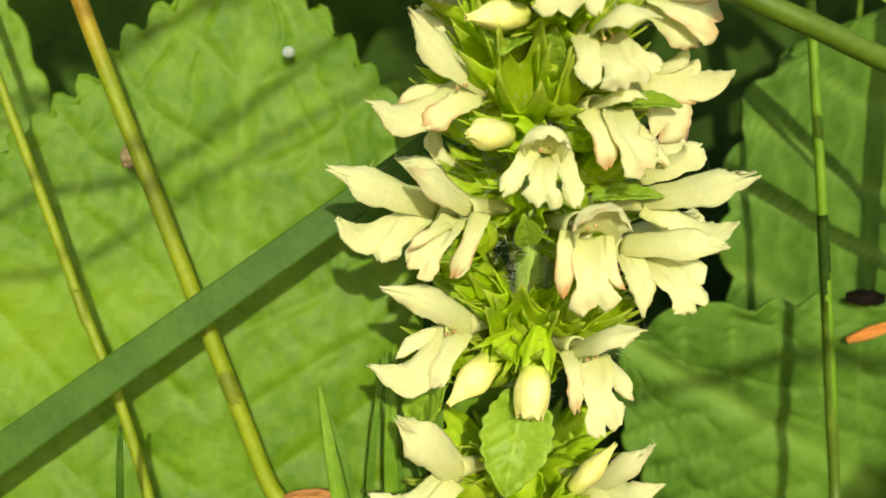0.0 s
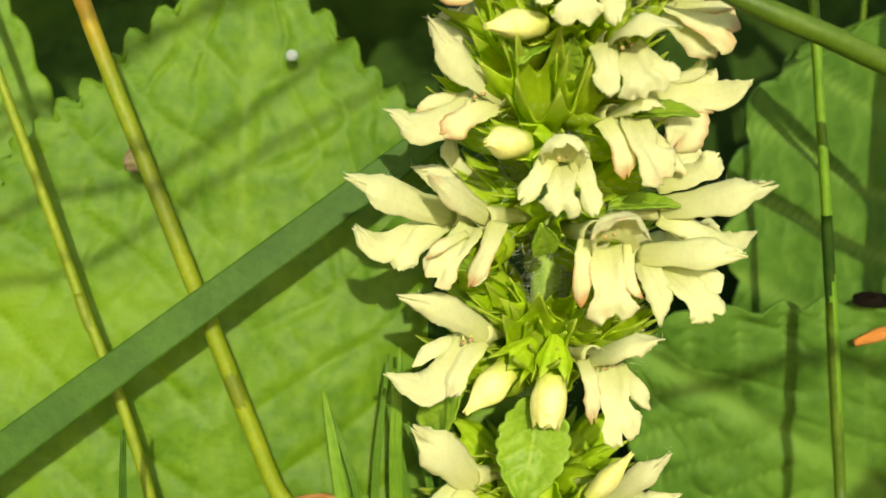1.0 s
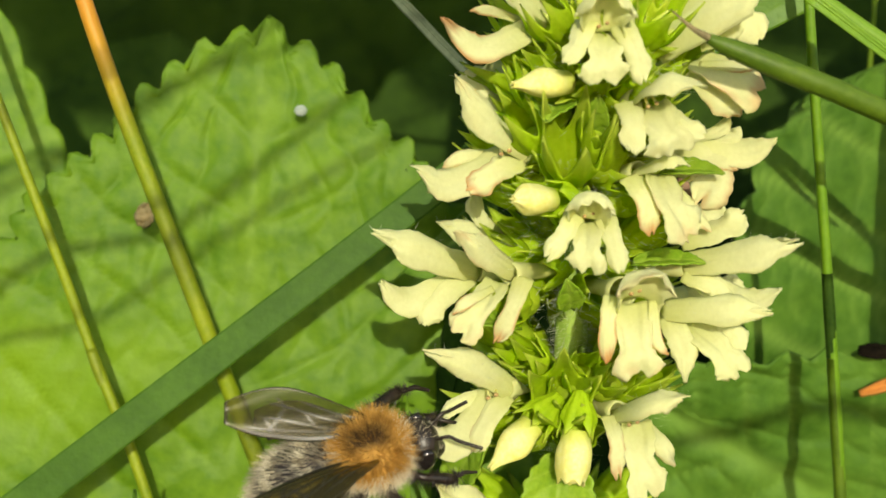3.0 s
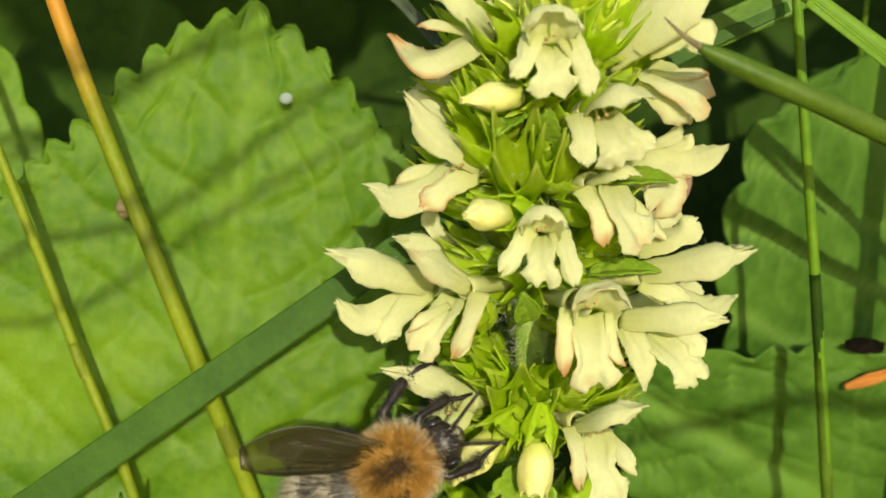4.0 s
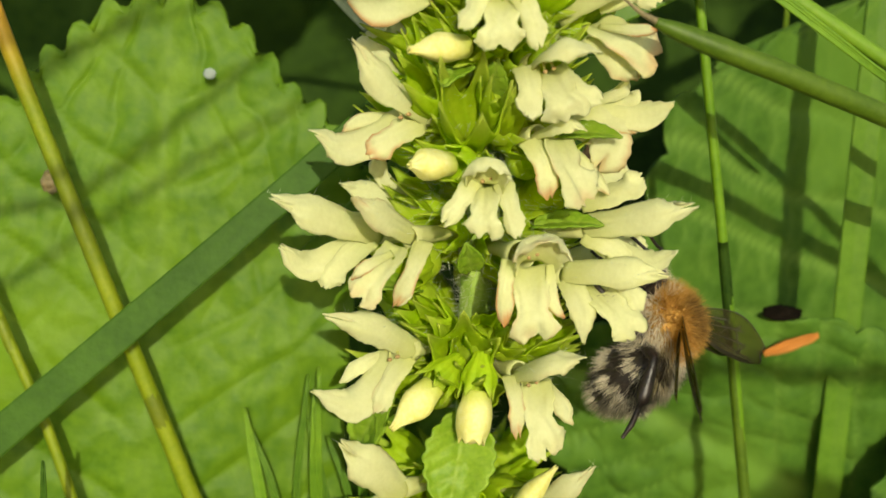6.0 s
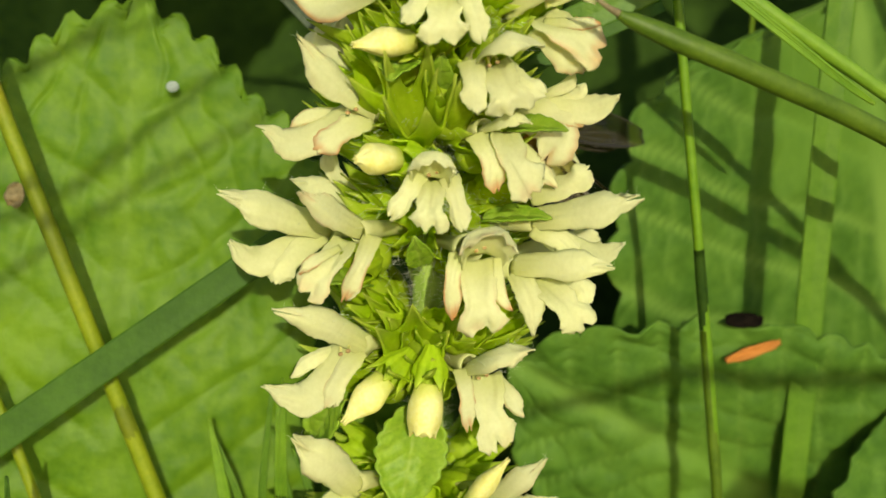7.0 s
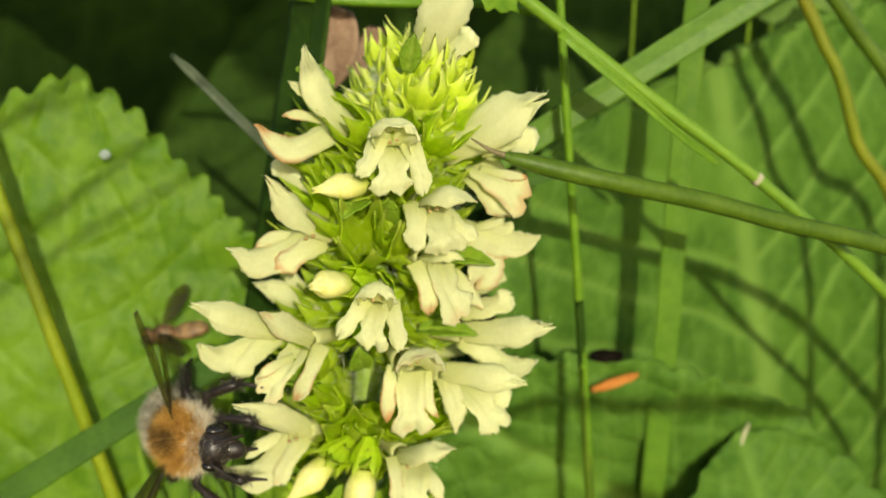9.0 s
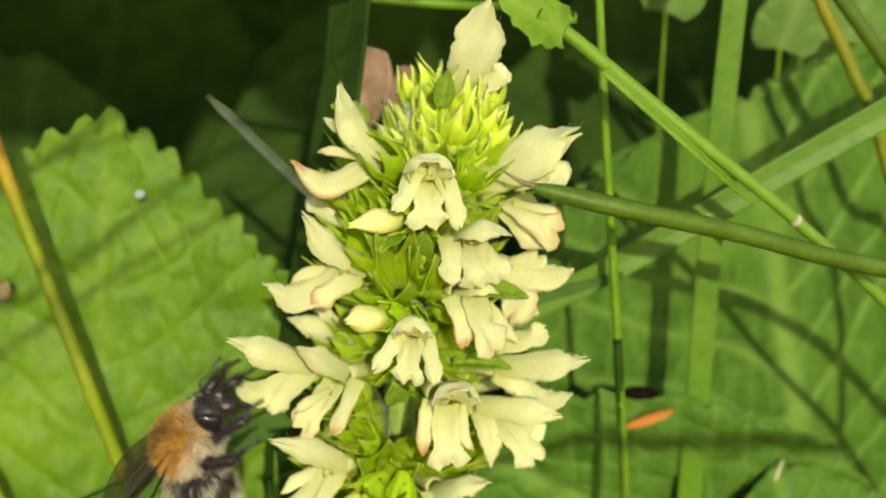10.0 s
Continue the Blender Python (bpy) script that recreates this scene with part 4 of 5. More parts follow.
stalk_knotted = thing("jointed_stalk", rod_shape([(26, 103, 265.8), (29.6, 104, 263.6), (42, 104, 254.4), (54, 104, 245.6), (69.1, 104, 233), (95, 106, 208), (120, 108, 160)],
                      lambda s: 0.72 - 0.06 * smooth(0.35, 0.5, s), 90, lambda s: 0.2), BRIGHT_BLADE, (49.3, 104, 248.3), "bright green grass stalk with a pale joint", "stalk", "grass stalks")
part("joint", ball(bmesh.new(), V((54, 104, 245.6)) - V((49.3, 104, 248.3)), (0.74, 0.72, 0.74), nu=12, nv=8), STRAW, stalk_knotted, "pale swollen joint")
part("sheath", blade_shape([V(q) - V((49.3, 104, 248.3)) for q in ((33, 103.2, 260.6), (40, 103, 254.9), (46, 103, 250.0), (49.5, 103.2, 247.4))], lambda s: 0.9 * (1 - s) ** 0.5 + 0.1, 18), BRIGHT_BLADE, stalk_knotted, "pale loose leaf sheath")
tip_leaf = leaf_sheet(bmesh.new(), (28.8, 103, 264.0), (22.4, 102, 267.4), (0.1, -0.9, 0.4), 4.8, nu=30, nv=36, teeth=12, tooth=0.16, quilt=0.2, spacing=1.8, lobe=0.05, thick=0.2)
for v in tip_leaf.verts:
    v.co -= V((49.3, 104, 248.3))
part("tip_leaf", tip_leaf, LEAF, stalk_knotted, "small crinkled leaf at the stalk's end")
blade_flat = thing("grass_blade", blade_shape([(0, 118, 216), (18, 117, 237.5), (32.9, 116, 247.5), (55.6, 116, 262.3), (78, 116, 276), (96, 117, 284)], lambda s: 2.6 + 1.2 * s, 50, 0.10, rib=0.02, line=0.1),
                   MEADOW_BLADE, (44.2, 116, 254.9), "flat bright green grass blade behind the flowers", "grass", "grass blades")
upright = thing("upright_blade", blade_shape([(46, 124, 0), (48, 123, 110), (50.2, 122, 198), (50.8, 122, 240), (51.4, 122, 262), (53, 121, 300)], lambda s: 3.2 - 0.5 * s, 50, 0.12, rib=0.02, line=0.1), MEADOW_BLADE, (46, 124, 0),
      "broad upright green grass blade", "grass", "grass blades")
# its dark green stands for shade; also turned off the sun to look dimmer
upright_dark = thing("upright_blade", blade_shape([(-14, 119, 0), (-8, 118.5, 120), (-2.5, 118, 200.8), (2, 118, 226), (6.3, 118, 249.7), (8.4, 118, 262), (12, 118, 296)], lambda s: 8.2, 50, 0.10, facing=(-0.84, -0.53, 0.10), rib=0.04, line=0.0), SHADE_BLADE, (-14, 119, 0),
      "broad blade upright behind the spike, shade in its dark green", "grass", "grass blades")
for pts, r, mat, label in (([(57, 125, 276), (62.2, 125, 265.5), (67, 125, 257.1), (72.1, 125, 246.3), (84, 126, 205), (90, 128, 0)], 0.75, RIPE_STALK, "reddish brown and green grass stalk"),
                           ([(54.6, 125, 277.6), (64.8, 125, 265.5), (70.7, 125, 258.4), (80, 125, 246), (98, 126, 212), (112, 128, 0)], 0.9, ROLLED, "olive green grass stalk")):
    thing("ripe_stalk", rod_shape(pts, lambda s, r=r: r, 50, lambda s: 0.10 + 0.08 * math.sin(s * 9), lambda s: 0.3), mat, pts[-1], label, "stalk", "grass stalks")
thing("faded_blade", blade_shape([(-6.6, 118, 256.1), (-4, 118, 253.6), (-1, 118, 250.4), (3.7, 118, 245.6), (8, 119, 241)], lambda s: 0.75 * smooth(0, 0.2, s) + 0.3, 24), GREY_BLADE, (8, 119, 241), "faded grey-green grass blade", "grass", "grass blades")
stem_across = thing("thin_stalk", rod_shape([(-30, 119, 266), (-4.1, 118, 263.9), (10, 118, 262), (21.6, 117, 261.7), (27, 110, 262.6), (31, 106, 262.2)], lambda s: 0.55, 50), BRIGHT_BLADE, (31, 106, 262.2),
      "thin green grass stem lying across", "stalk", "grass stalks")
thing("pale_twig", rod_shape([(61.8, 121.6, 209.2), (60.4, 122, 204), (58.1, 122, 198.7), (52, 124, 180), (46, 126, 120)], lambda s: 0.22 + 0.4 * s, 30), STRAW, (46, 126, 120), "pale dry straw standing among the leaves", "straw")

def midrib(ob, points, facing=(0, -1, 0.15), count=40):
    """The fine rib along the back of a blade's middle, a part of the blade."""
    pts, o = spline(points, count), V(ob.location) / MM
    line = []
    for k, c in enumerate(pts):
        t = (pts[min(k + 1, count - 1)] - pts[max(k - 1, 0)]).normalized()
        nrm = t.cross(V(facing)).normalized().cross(t)
        line.append(c - nrm * 0.20 - o)
    part("midrib", tube(bmesh.new(), line, lambda s: 0.10 - 0.05 * s, 6), ob.data.materials[0], ob)


def sleeve_on(ob, a, b, radius, label, tone=0.3, mat=None):
    """A sleeve on a stalk between two points: a joint or a darker length."""
    o = V(ob.location) / MM
    part("joint", tube(bmesh.new(), [V(a).lerp(V(b), k / 8) - o for k in range(9)], lambda s: radius * (1 + 0.10 * math.sin(math.pi * s)), 10, None, lambda s: tone), mat or RIPE_STALK, ob, label)


midrib(blade_left, [(-92.6, 95.5, 163.2), (-63.7, 100.8, 193.1), (-41.5, 104.7, 209.4), (-4, 111.9, 235.8), (13.5, 114.4, 249), (28.9, 115.8, 256.8)])
midrib(blade_flat, [(0, 118, 216), (18, 117, 237.5), (32.9, 116, 247.5), (55.6, 116, 262.3), (78, 116, 276), (96, 117, 284)])
midrib(upright, [(46, 124, 0), (48, 123, 110), (50.2, 122, 198), (50.8, 122, 240), (51.4, 122, 262), (53, 121, 300)])
midrib(upright_dark, [(-14, 119, 0), (-8, 118.5, 120), (-2.5, 118, 200.8), (2, 118, 226), (6.3, 118, 249.7), (8.4, 118, 262), (12, 118, 296)], facing=(-0.84, -0.53, 0.10))
sleeve_on(stalk_ripe, (-20, 112.2, 210), (-21.6, 112.2, 214.9), 0.78, "dark joint", 0.5)
sleeve_on(stalk_thin, (-34.2, 113.2, 218.4), (-35.3, 113.5, 221.9), 0.50, "yellowish joint")
# no joint: the shade on this stalk's middle, put into a dark sleeve
sleeve_on(stalk_right, (35.6, 112, 221), (34.45, 112, 229.4), 0.50, "dark green middle with the stalk's shade in its colour", 0.0, SHADE_BLADE)
# a sleeve that turns the stalk olive green further down
sleeve_on(stalk_right, (38.4, 112, 200.6), (35.58, 112, 221.2), 0.53, "olive green length of the stalk", 0.0, ROLLED)

# small shoots in front of the large leaf
for k in range(9):
    x = RND.uniform(-15, 0)
    lean = RND.uniform(-8, 4)
    top = RND.uniform(208, 219)
    thing("short_shoot", blade_shape([(x + 2, 110, 120), (x + 1, 110, 185), (x + lean * 0.4, 110.5, 203), (x + lean, 112, top)], lambda s, w=1.7 if k == 0 else 0.9: w * (1 - s ** 4) * (0.5 + 0.5 * s) + 0.05, 26), BRIGHT_BLADE if k % 3 == 0 else MEADOW_BLADE,
          (x + 2, 113, 120), "short green grass shoot at the leaf's foot", "grass", "grass shoots")

# ---- litter, specks and a gap's painted shade ----
def scrap(centre, way, length, width, label, mat=DRY, seed=0, name="leaf_scrap_or_gap", blend=0.8):
    way = V(way).normalized()
    side = way.cross(V((0, -1, 0.3))).normalized()
    nrm = side.cross(way)

    def fn(u, v):
        w = u * 2 - 1
        hw = width / 2 * math.sin(math.pi * (0.08 + 0.86 * v)) ** 0.6
        return V(centre) + way * (v - 0.5) * length + side * w * hw + nrm * (0.5 * noise.noise(V((v * 4, w * 2, seed))) + 0.4 * w * w * hw), blend, 0.0

    return thing(name, shell(bmesh.new(), fn, 8, 16, 0.25), mat, centre, label, "litter")


scrap((44.1, 119.8, 216.0), (1, 0, 0.36), 6.0, 1.15, "orange dry leaf scrap caught between the leaves", seed=1, blend=0.7)
# a black sheet put where there is only a shaded gap
scrap((42.9, 119.8, 219.5), (1, 0, -0.05), 4.0, 1.5, "black sheet standing for the dark gap between leaves", GAP_SHADE, seed=11, blend=0.0)
scrap((-13, 111, 201.6), (1, 0.1, 0.05), 5.0, 1.8, "reddish brown dry leaf scrap", seed=2, blend=0.1)
scrap((-20, 111, 200), (1, 0.2, -0.1), 5.0, 2.4, "reddish brown dry leaf scrap", seed=3, blend=0.1)
scrap((-30.4, 118.0, 234.2), (0.3, 0, 1), 2.4, 1.9, "small brown speck on the leaf", WITHERED, seed=4, name="brown_speck", blend=0.0)
scrap((10.6, 123, 256), (0.3, 0, 1), 9, 5.6, "withered pinkish brown flower head behind the spike", BLOOM, seed=6, name="withered_flower", blend=0.0)
scrap((14.8, 126, 253), (0.1, 0, 1), 10, 4.0, "withered pinkish brown flower head behind the spike", BLOOM, seed=7, name="withered_flower", blend=0.0)
scrap((22.4, 118.5, 236.0), (0.4, 0, 1), 5.0, 2.6, "withered pinkish brown flower head behind the spike", BLOOM, seed=8, name="withered_flower", blend=0.0)
thing("white_speck", ball(bmesh.new(), (-15.4, 122.6, 244.0), (0.66, 0.12, 0.56), nu=14, nv=8), DROP, (-15.4, 122.6, 244.0), "tiny whitish speck on the large leaf", "speck")

# ---- undergrowth as far as the eye goes ----
grass = bmesh.new()
layers(grass)
for k in range(11000):
    near = k < 2600 or k % 3 == 0
    x = RND.uniform(-260, 300) if near else RND.gauss(0, 1500)
    y = RND.uniform(150, 520) if near else 500 + abs(RND.gauss(0, 1900))
    h = RND.uniform(90, 235) if near else RND.uniform(120, 330)
    if k >= 5200:  # low growth before and beside the eye
        x = RND.uniform(-420, 420) if near else x
        y = RND.uniform(-600, 80) if near else 500 - abs(RND.gauss(0, 2300))
        h = RND.uniform(50, 150) if near or max(abs(x), abs(y)) < 700 else h
    lean = V((RND.uniform(-0.5, 0.5), RND.uniform(-0.4, 0.4), 1)).normalized()
    bend = V((RND.uniform(-1, 1), RND.uniform(-1, 1), 0)) * h * 0.35
    if near and 100 < y < 320:  # the blades behind the leaves lean away from them
        lean.y, bend.y = abs(lean.y), abs(bend.y)
    wd = RND.uniform(1.0, 2.6) * (1 if near else 3)
    a = RND.uniform(0, math.pi)
    side = V((math.cos(a), math.sin(a), 0)) * wd * 0.5
    prev = None
    for j in range(6):
        s = j / 5
        c = V((x, y, -6)) + lean * h * s + bend * s * s
        q = side * (1 - 0.9 * s * s)
        ring = [grass.verts.new(c - q), grass.verts.new(c + V((q.y, -q.x, 0)) * 0.35), grass.verts.new(c + q)]
        if prev:
            grass.faces.new((prev[0], prev[1], ring[1], ring[0])), grass.faces.new((prev[1], prev[2], ring[2], ring[1]))
        prev = ring
# the grass shares the leaf green that has shade put into it
thing("undergrowth", grass, SHADE_LEAF, (0, 300, 0), "dense meadow grass all round the plants, its dark green holding shade", "grass", kind="stuff")

# ---- the bumblebee: head towards +y, back towards +z ----
bee = tagged(new("bumblebee"), "brown carder bumblebee with ginger furry thorax and greyish banded abdomen", "bee")
bee.scale = (1.17, 1.17, 1.17)
BR = random.Random(11)


def fur(bm, centre, radii, count, length, blend=None, keep=None, sweep=V((0, -0.5, 0)), turn=None):
    bl, _ = layers(bm)
    for _ in range(count):
        z = BR.uniform(-1, 1)
        a = BR.uniform(0, 2 * math.pi)
        d = V((math.sqrt(1 - z * z) * math.cos(a), math.sqrt(1 - z * z) * math.sin(a), z))
        if keep and not keep(d):
            continue
        q = V((d.x * radii[0], d.y * radii[1], d.z * radii[2])) * 0.97
        p = V(centre) + (turn @ q if turn else q)
        e = p + ((turn @ d if turn else d) + sweep + V((BR.gauss(0, 0.22), BR.gauss(0, 0.22), BR.gauss(0, 0.22)))).normalized() * length * BR.uniform(0.6, 1.25)
        s = V((BR.gauss(0, 1), BR.gauss(0, 1), BR.gauss(0, 1))).normalized() * 0.035
        b = blend(d) if blend else 0.0
        vs = [bm.verts.new(q) for q in (p - s, p + s, e)]
        for v in vs:
            v[bl] = b
        bm.faces.new(vs)
    return bm


def bald(d):
    return smooth(0.45, 0.85, d.z) * smooth(0.50, 0.15, abs(d.x)) * smooth(0.80, 0.35, abs(d.y + 0.05))


def bands(d):
    return 0.95 * smooth(-0.2, 0.3, math.sin(d.y * 9.0 + 0.7 + 1.2 * noise.noise(d * 2.4)) + 0.35 + 1.3 * noise.noise(d * 4.5)) * smooth(0.95, 0.7, d.y) * (0.55 + 0.45 * smooth(0.55, -0.1, d.z))


thorax = part("thorax", ball(bmesh.new(), (0, 0, 0), (2.35, 2.5, 2.2), nu=28, nv=18, blend=bald), FUR_GINGER, bee)
tagged(part("thorax_fur", fur(bmesh.new(), (0, 0, 0), (2.35, 2.5, 2.2), 9000, 1.15, lambda d: 0.9 * bald(d) * BR.random() ** 0.4 + 0.35 * BR.random() ** 4, lambda d: d.z > 0.0 + 0.15 * abs(d.x), V((0, -0.15, 0.1))), FUR_GINGER, thorax, "ginger fur"), kind="stuff")
tagged(part("breast_fur", fur(bmesh.new(), (0, 0.2, -0.2), (2.4, 2.5, 2.1), 7000, 1.15, None, lambda d: d.z < 0.12 + 0.30 * abs(d.x) or abs(d.y) > 0.74), FUR_PALE, thorax, "whitish fur"), kind="stuff")
abdomen = part("abdomen", ball(bmesh.new(), (0, -5.0, -2.0), (2.9, 4.0, 2.6), Matrix.Rotation(radians(26), 3, "X"), 30, 22), CHITIN, bee, "shiny black abdomen with pale tufts")
tagged(part("abdomen_fur", fur(bmesh.new(), (0, -5.0, -2.0), (2.9, 4.0, 2.6), 9000, 1.05, bands, lambda d: BR.random() > 0.75 * bands(d), V((0, -0.9, -0.3)), Matrix.Rotation(radians(26), 3, "X")), FUR_ABDOMEN, abdomen, "grey and black fur"), kind="stuff")
head_mesh = ball(bmesh.new(), (0, 3.4, -0.7), (1.75, 1.35, 1.7), Matrix.Rotation(radians(-25), 3, "X"), 22, 16)
head = part("head", head_mesh, CHITIN, bee, "shiny black head")
for s in (-1, 1):
    part("eye", ball(bmesh.new(), (s * 1.46, 3.45, -0.6), (0.54, 0.82, 1.2), Matrix.Rotation(radians(-15), 3, "X"), 16, 12), EYE, head, "black oval eye")
    part("antenna", tube(bmesh.new(), spline([(s * 0.45, 4.2, 0.0), (s * 0.9, 5.3, 0.8), (s * 1.2, 5.9, 0.4), (s * 1.9, 7.4, -0.3)], 14), lambda t: 0.13, 7), CHITIN, head)
part("muzzle", ball(bmesh.new(), (0, 4.3, -1.6), (0.85, 0.75, 1.15), Matrix.Rotation(radians(35), 3, "X"), 16, 12), CHITIN, head)
part("mouthparts", tube(bmesh.new(), spline([(0, 3.9, -1.6), (0, 4.6, -2.6), (0, 4.7, -3.8)], 10), lambda t: 0.42 - 0.3 * t, 9), CHITIN, head)
tagged(part("face_fur", fur(bmesh.new(), (0, 3.4, -0.5), (1.3, 1.15, 1.3), 700, 0.7, None, lambda d: abs(d.x) < 0.55 and d.y > -0.2, V((0, 0.3, 0.2))), FUR_PALE, head, "pale tuft between the eyes"), kind="stuff")


def leg_line(pts, per=6):
    """Straight segments with short bends between them."""
    out = []
    for a, b in zip(pts, pts[1:]):
        out += [V(a).lerp(V(b), k / per) for k in range(per)]
    return out + [V(pts[-1])]


for s in (-1, 1):
    for pts, r in (([(1.1, 1.5, -1.6), (2.3, 3.0, -1.3), (2.5, 5.0, -2.5), (2.1, 6.0, -2.8), (2.0, 6.9, -3.5)], 0.34), ([(1.5, 0.2, -1.7), (3.7, 0.9, -0.8), (5.0, 3.0, -2.0), (5.3, 4.4, -2.4), (5.2, 5.4, -3.2)], 0.40),
                   ([(1.5, -1.0, -1.7), (3.5, -1.9, -0.6), (4.5, -4.6, -2.1), (4.9, -6.0, -3.2), (5.3, -6.8, -4.1)], 0.48)):
        line = leg_line([(s * x, y, z) for x, y, z in pts])
        leg = part("leg", tube(bmesh.new(), line, lambda t, r=r: r * (1.0 - 0.25 * smooth(0.12, 0.25, t) + 0.45 * smooth(0.26, 0.46, t) - 0.72 * smooth(0.49, 0.55, t) - 0.18 * smooth(0.75, 1.0, t)), 9), CHITIN, bee)
        lf = bmesh.new()
        layers(lf)
        for _ in range(620):
            k = BR.randrange(1, 16)
            d = V((BR.gauss(0, 1), BR.gauss(0, 1), BR.gauss(0, 1))).normalized()
            q = V((BR.gauss(0, 1), BR.gauss(0, 1), BR.gauss(0, 1))).normalized() * 0.030
            lf.faces.new([lf.verts.new(line[k] + d * r * 0.7 + o) for o in (q, -q, d * 0.7 + V((0, -0.2, 0)))])
        tagged(part("leg_hair", lf, CHITIN, leg), kind="stuff")


def wing(root, length, width, spread, lift, twist, side):
    turn = Matrix.Rotation(radians(side * spread), 3, "Z") @ Matrix.Rotation(radians(-lift), 3, "X") @ Matrix.Rotation(radians(side * twist), 3, "Y")

    def fn(u, v):
        w = u * 2 - 1
        hw = width / 2 * (0.16 + 0.84 * math.sin(math.pi * (0.02 + 0.93 * v) ** 1.15) ** 0.75)
        x, y = w * hw + 0.35 * width * smooth(0.1, 0.7, v) * 0.5, -v * length
        vein = max(math.exp(-((w + 0.88) / 0.10) ** 2), *(math.exp(-((w - c - e * (v - 0.5)) / 0.045) ** 2) * smooth(f, f - 0.12, v) for c, e, f in ((-0.62, -0.2, 0.9), (-0.30, 0.5, 0.80), (0.20, 0.9, 0.72), (0.55, 0.6, 0.5))),
                   *(0.9 * math.exp(-((v - q - k * w) / 0.012) ** 2) * smooth(lo, lo + 0.1, w) * smooth(hi, hi - 0.1, w) for q, k, lo, hi in ((0.42, 0.16, -0.4, 0.2), (0.60, -0.12, -0.8, 0.3), (0.74, 0.10, -0.8, -0.2), (0.52, 0.20, 0.1, 0.6))))
        vein = max(vein * smooth(0.95, 0.80, v), 0.8 * smooth(0.90, 0.97, abs(w)), 0.7 * smooth(0.96, 0.99, v))
        return V(root) + turn @ V((side * x, y, 0.25 * math.sin(w * 3 + v * 4) * 0.4)), vein, 0.0

    return shell(bmesh.new(), fn, 36, 60, 0.03)


wings = []
for s in (-1, 1):
    fore = part("forewing", wing((s * 1.5, 0.2, 1.6), 9.6, 3.6, 34, 10, -24, s), WING, bee, "smoky translucent wing with dark veins")
    hind = part("hindwing", wing((s * 1.6, -0.6, 1.2), 7.0, 2.5, 40, 2, -24, s), WING, bee, "smoky translucent wing with dark veins")
    wings += [(fore, s, V((s * 1.5, 0.2, 1.6))), (hind, s, V((s * 1.6, -0.6, 1.2)))]


# ---- a small fly that darts past: head towards +y, back towards +z ----
hoverfly = tagged(new("hoverfly"), "small brown hoverfly darting past the flowers", "fly")
part("thorax", ball(bmesh.new(), (0, 0, 0), (1.1, 1.4, 1.1), nu=16, nv=10), FLY, hoverfly)
part("abdomen", ball(bmesh.new(), (0, -2.9, -0.2), (1.15, 2.1, 0.8), nu=18, nv=12, blend=lambda d: 0.7 * smooth(-0.2, 0.3, math.sin(d.y * 9))), FLY, hoverfly, "banded orange-brown abdomen")
fly_head = part("head", ball(bmesh.new(), (0, 1.8, 0), (1.1, 0.7, 0.9), nu=16, nv=10), FLY, hoverfly)
for s in (-1, 1):
    part("eye", ball(bmesh.new(), (s * 0.62, 1.95, 0.1), (0.62, 0.62, 0.75), nu=12, nv=8), EYE, fly_head, "dark rounded eye")
    part("wing", wing((s * 0.8, -0.1, 0.8), 5.6, 1.9, 58, 6, -15, s), WING, hoverfly, "smoky translucent wing with dark veins")
    for y0 in (0.7, 0.0, -0.7):
        part("leg", tube(bmesh.new(), spline([(s * 0.6, y0, -0.8), (s * 1.5, y0 * 1.4, -1.0), (s * 1.7, y0 * 1.8, -2.2)], 10), lambda t: 0.14 - 0.08 * t, 6), CHITIN, hoverfly)
# ---- what moves ----
SWAY = [  # t, shift of the spike in mm, lean and nod in degrees about CENTRE
    (0, -2.89, 0.08, -0.12, -0.88, 3.56), (0.5, -2.36, 0.35, -0.69, -0.61, 4.41), (1, -1.83, 0.46, -1, -0.5, 3.89), (1.5, -1.55, 0.56, -0.91, -0.34, 3.53), (2, -3.36, -0.03, -1.2, -1.53, 3.9),
    (2.5, -1.5, 0.72, -1.16, -0.61, 3.51), (2.7, -0.21, 0.06, -0.04, -0.13, 1.73), (3.8, 0.03, 0.54, -0.55, -0.49, 1.19), (4, -3.26, 1.37, -0.34, -2.43, -1.75), (4.5, -1.68, 1.57, 0.05, -0.8, -0.82),
    (5, -1.95, 0.43, 0.23, -0.71, 0.28), (5.2, -2.75, 0.66, 0.74, -0.58, 1.52), (6.5, 0.12, 0.5, 1.36, -0.32, 0.41), (7, -1.27, 0.71, 3.01, -0.54, -0), (7.5, -0.32, 0.07, 1.25, -1.31, -0.44),
    (8, 6.23, 0.17, -1.21, 2.33, 0.54), (8.5, 5.22, -1.21, -0.3, 2.44, -0.05), (9, 3.87, -2.68, -0.64, 2.37, 0.97), (9.5, 5.08, -2.01, -0.52, 2.25, 0.75), (10, 3.6, -1.79, -0.09, 2.21, -0.06),
]
CENTRE = V((10, 95, 235))


def sway(ob, origin, rows):
    """rows: t, shift along x and z in mm, lean in degrees, about the thing's own origin."""
    x, y, z = origin
    walk(ob, [(t, shift(x + dx, y, z + dz, 0, lean, 0)) for t, dx, dz, lean in rows])


def bee_pose(place, ahead, back):
    """The bee's thorax at place, its head towards ahead, its back towards back."""
    y = V(ahead).normalized()
    x = y.cross(V(back)).normalized()
    z = x.cross(y)
    m = Matrix((x, y, z)).transposed().to_4x4()
    return Matrix.Translation(V(place) * MM) @ m


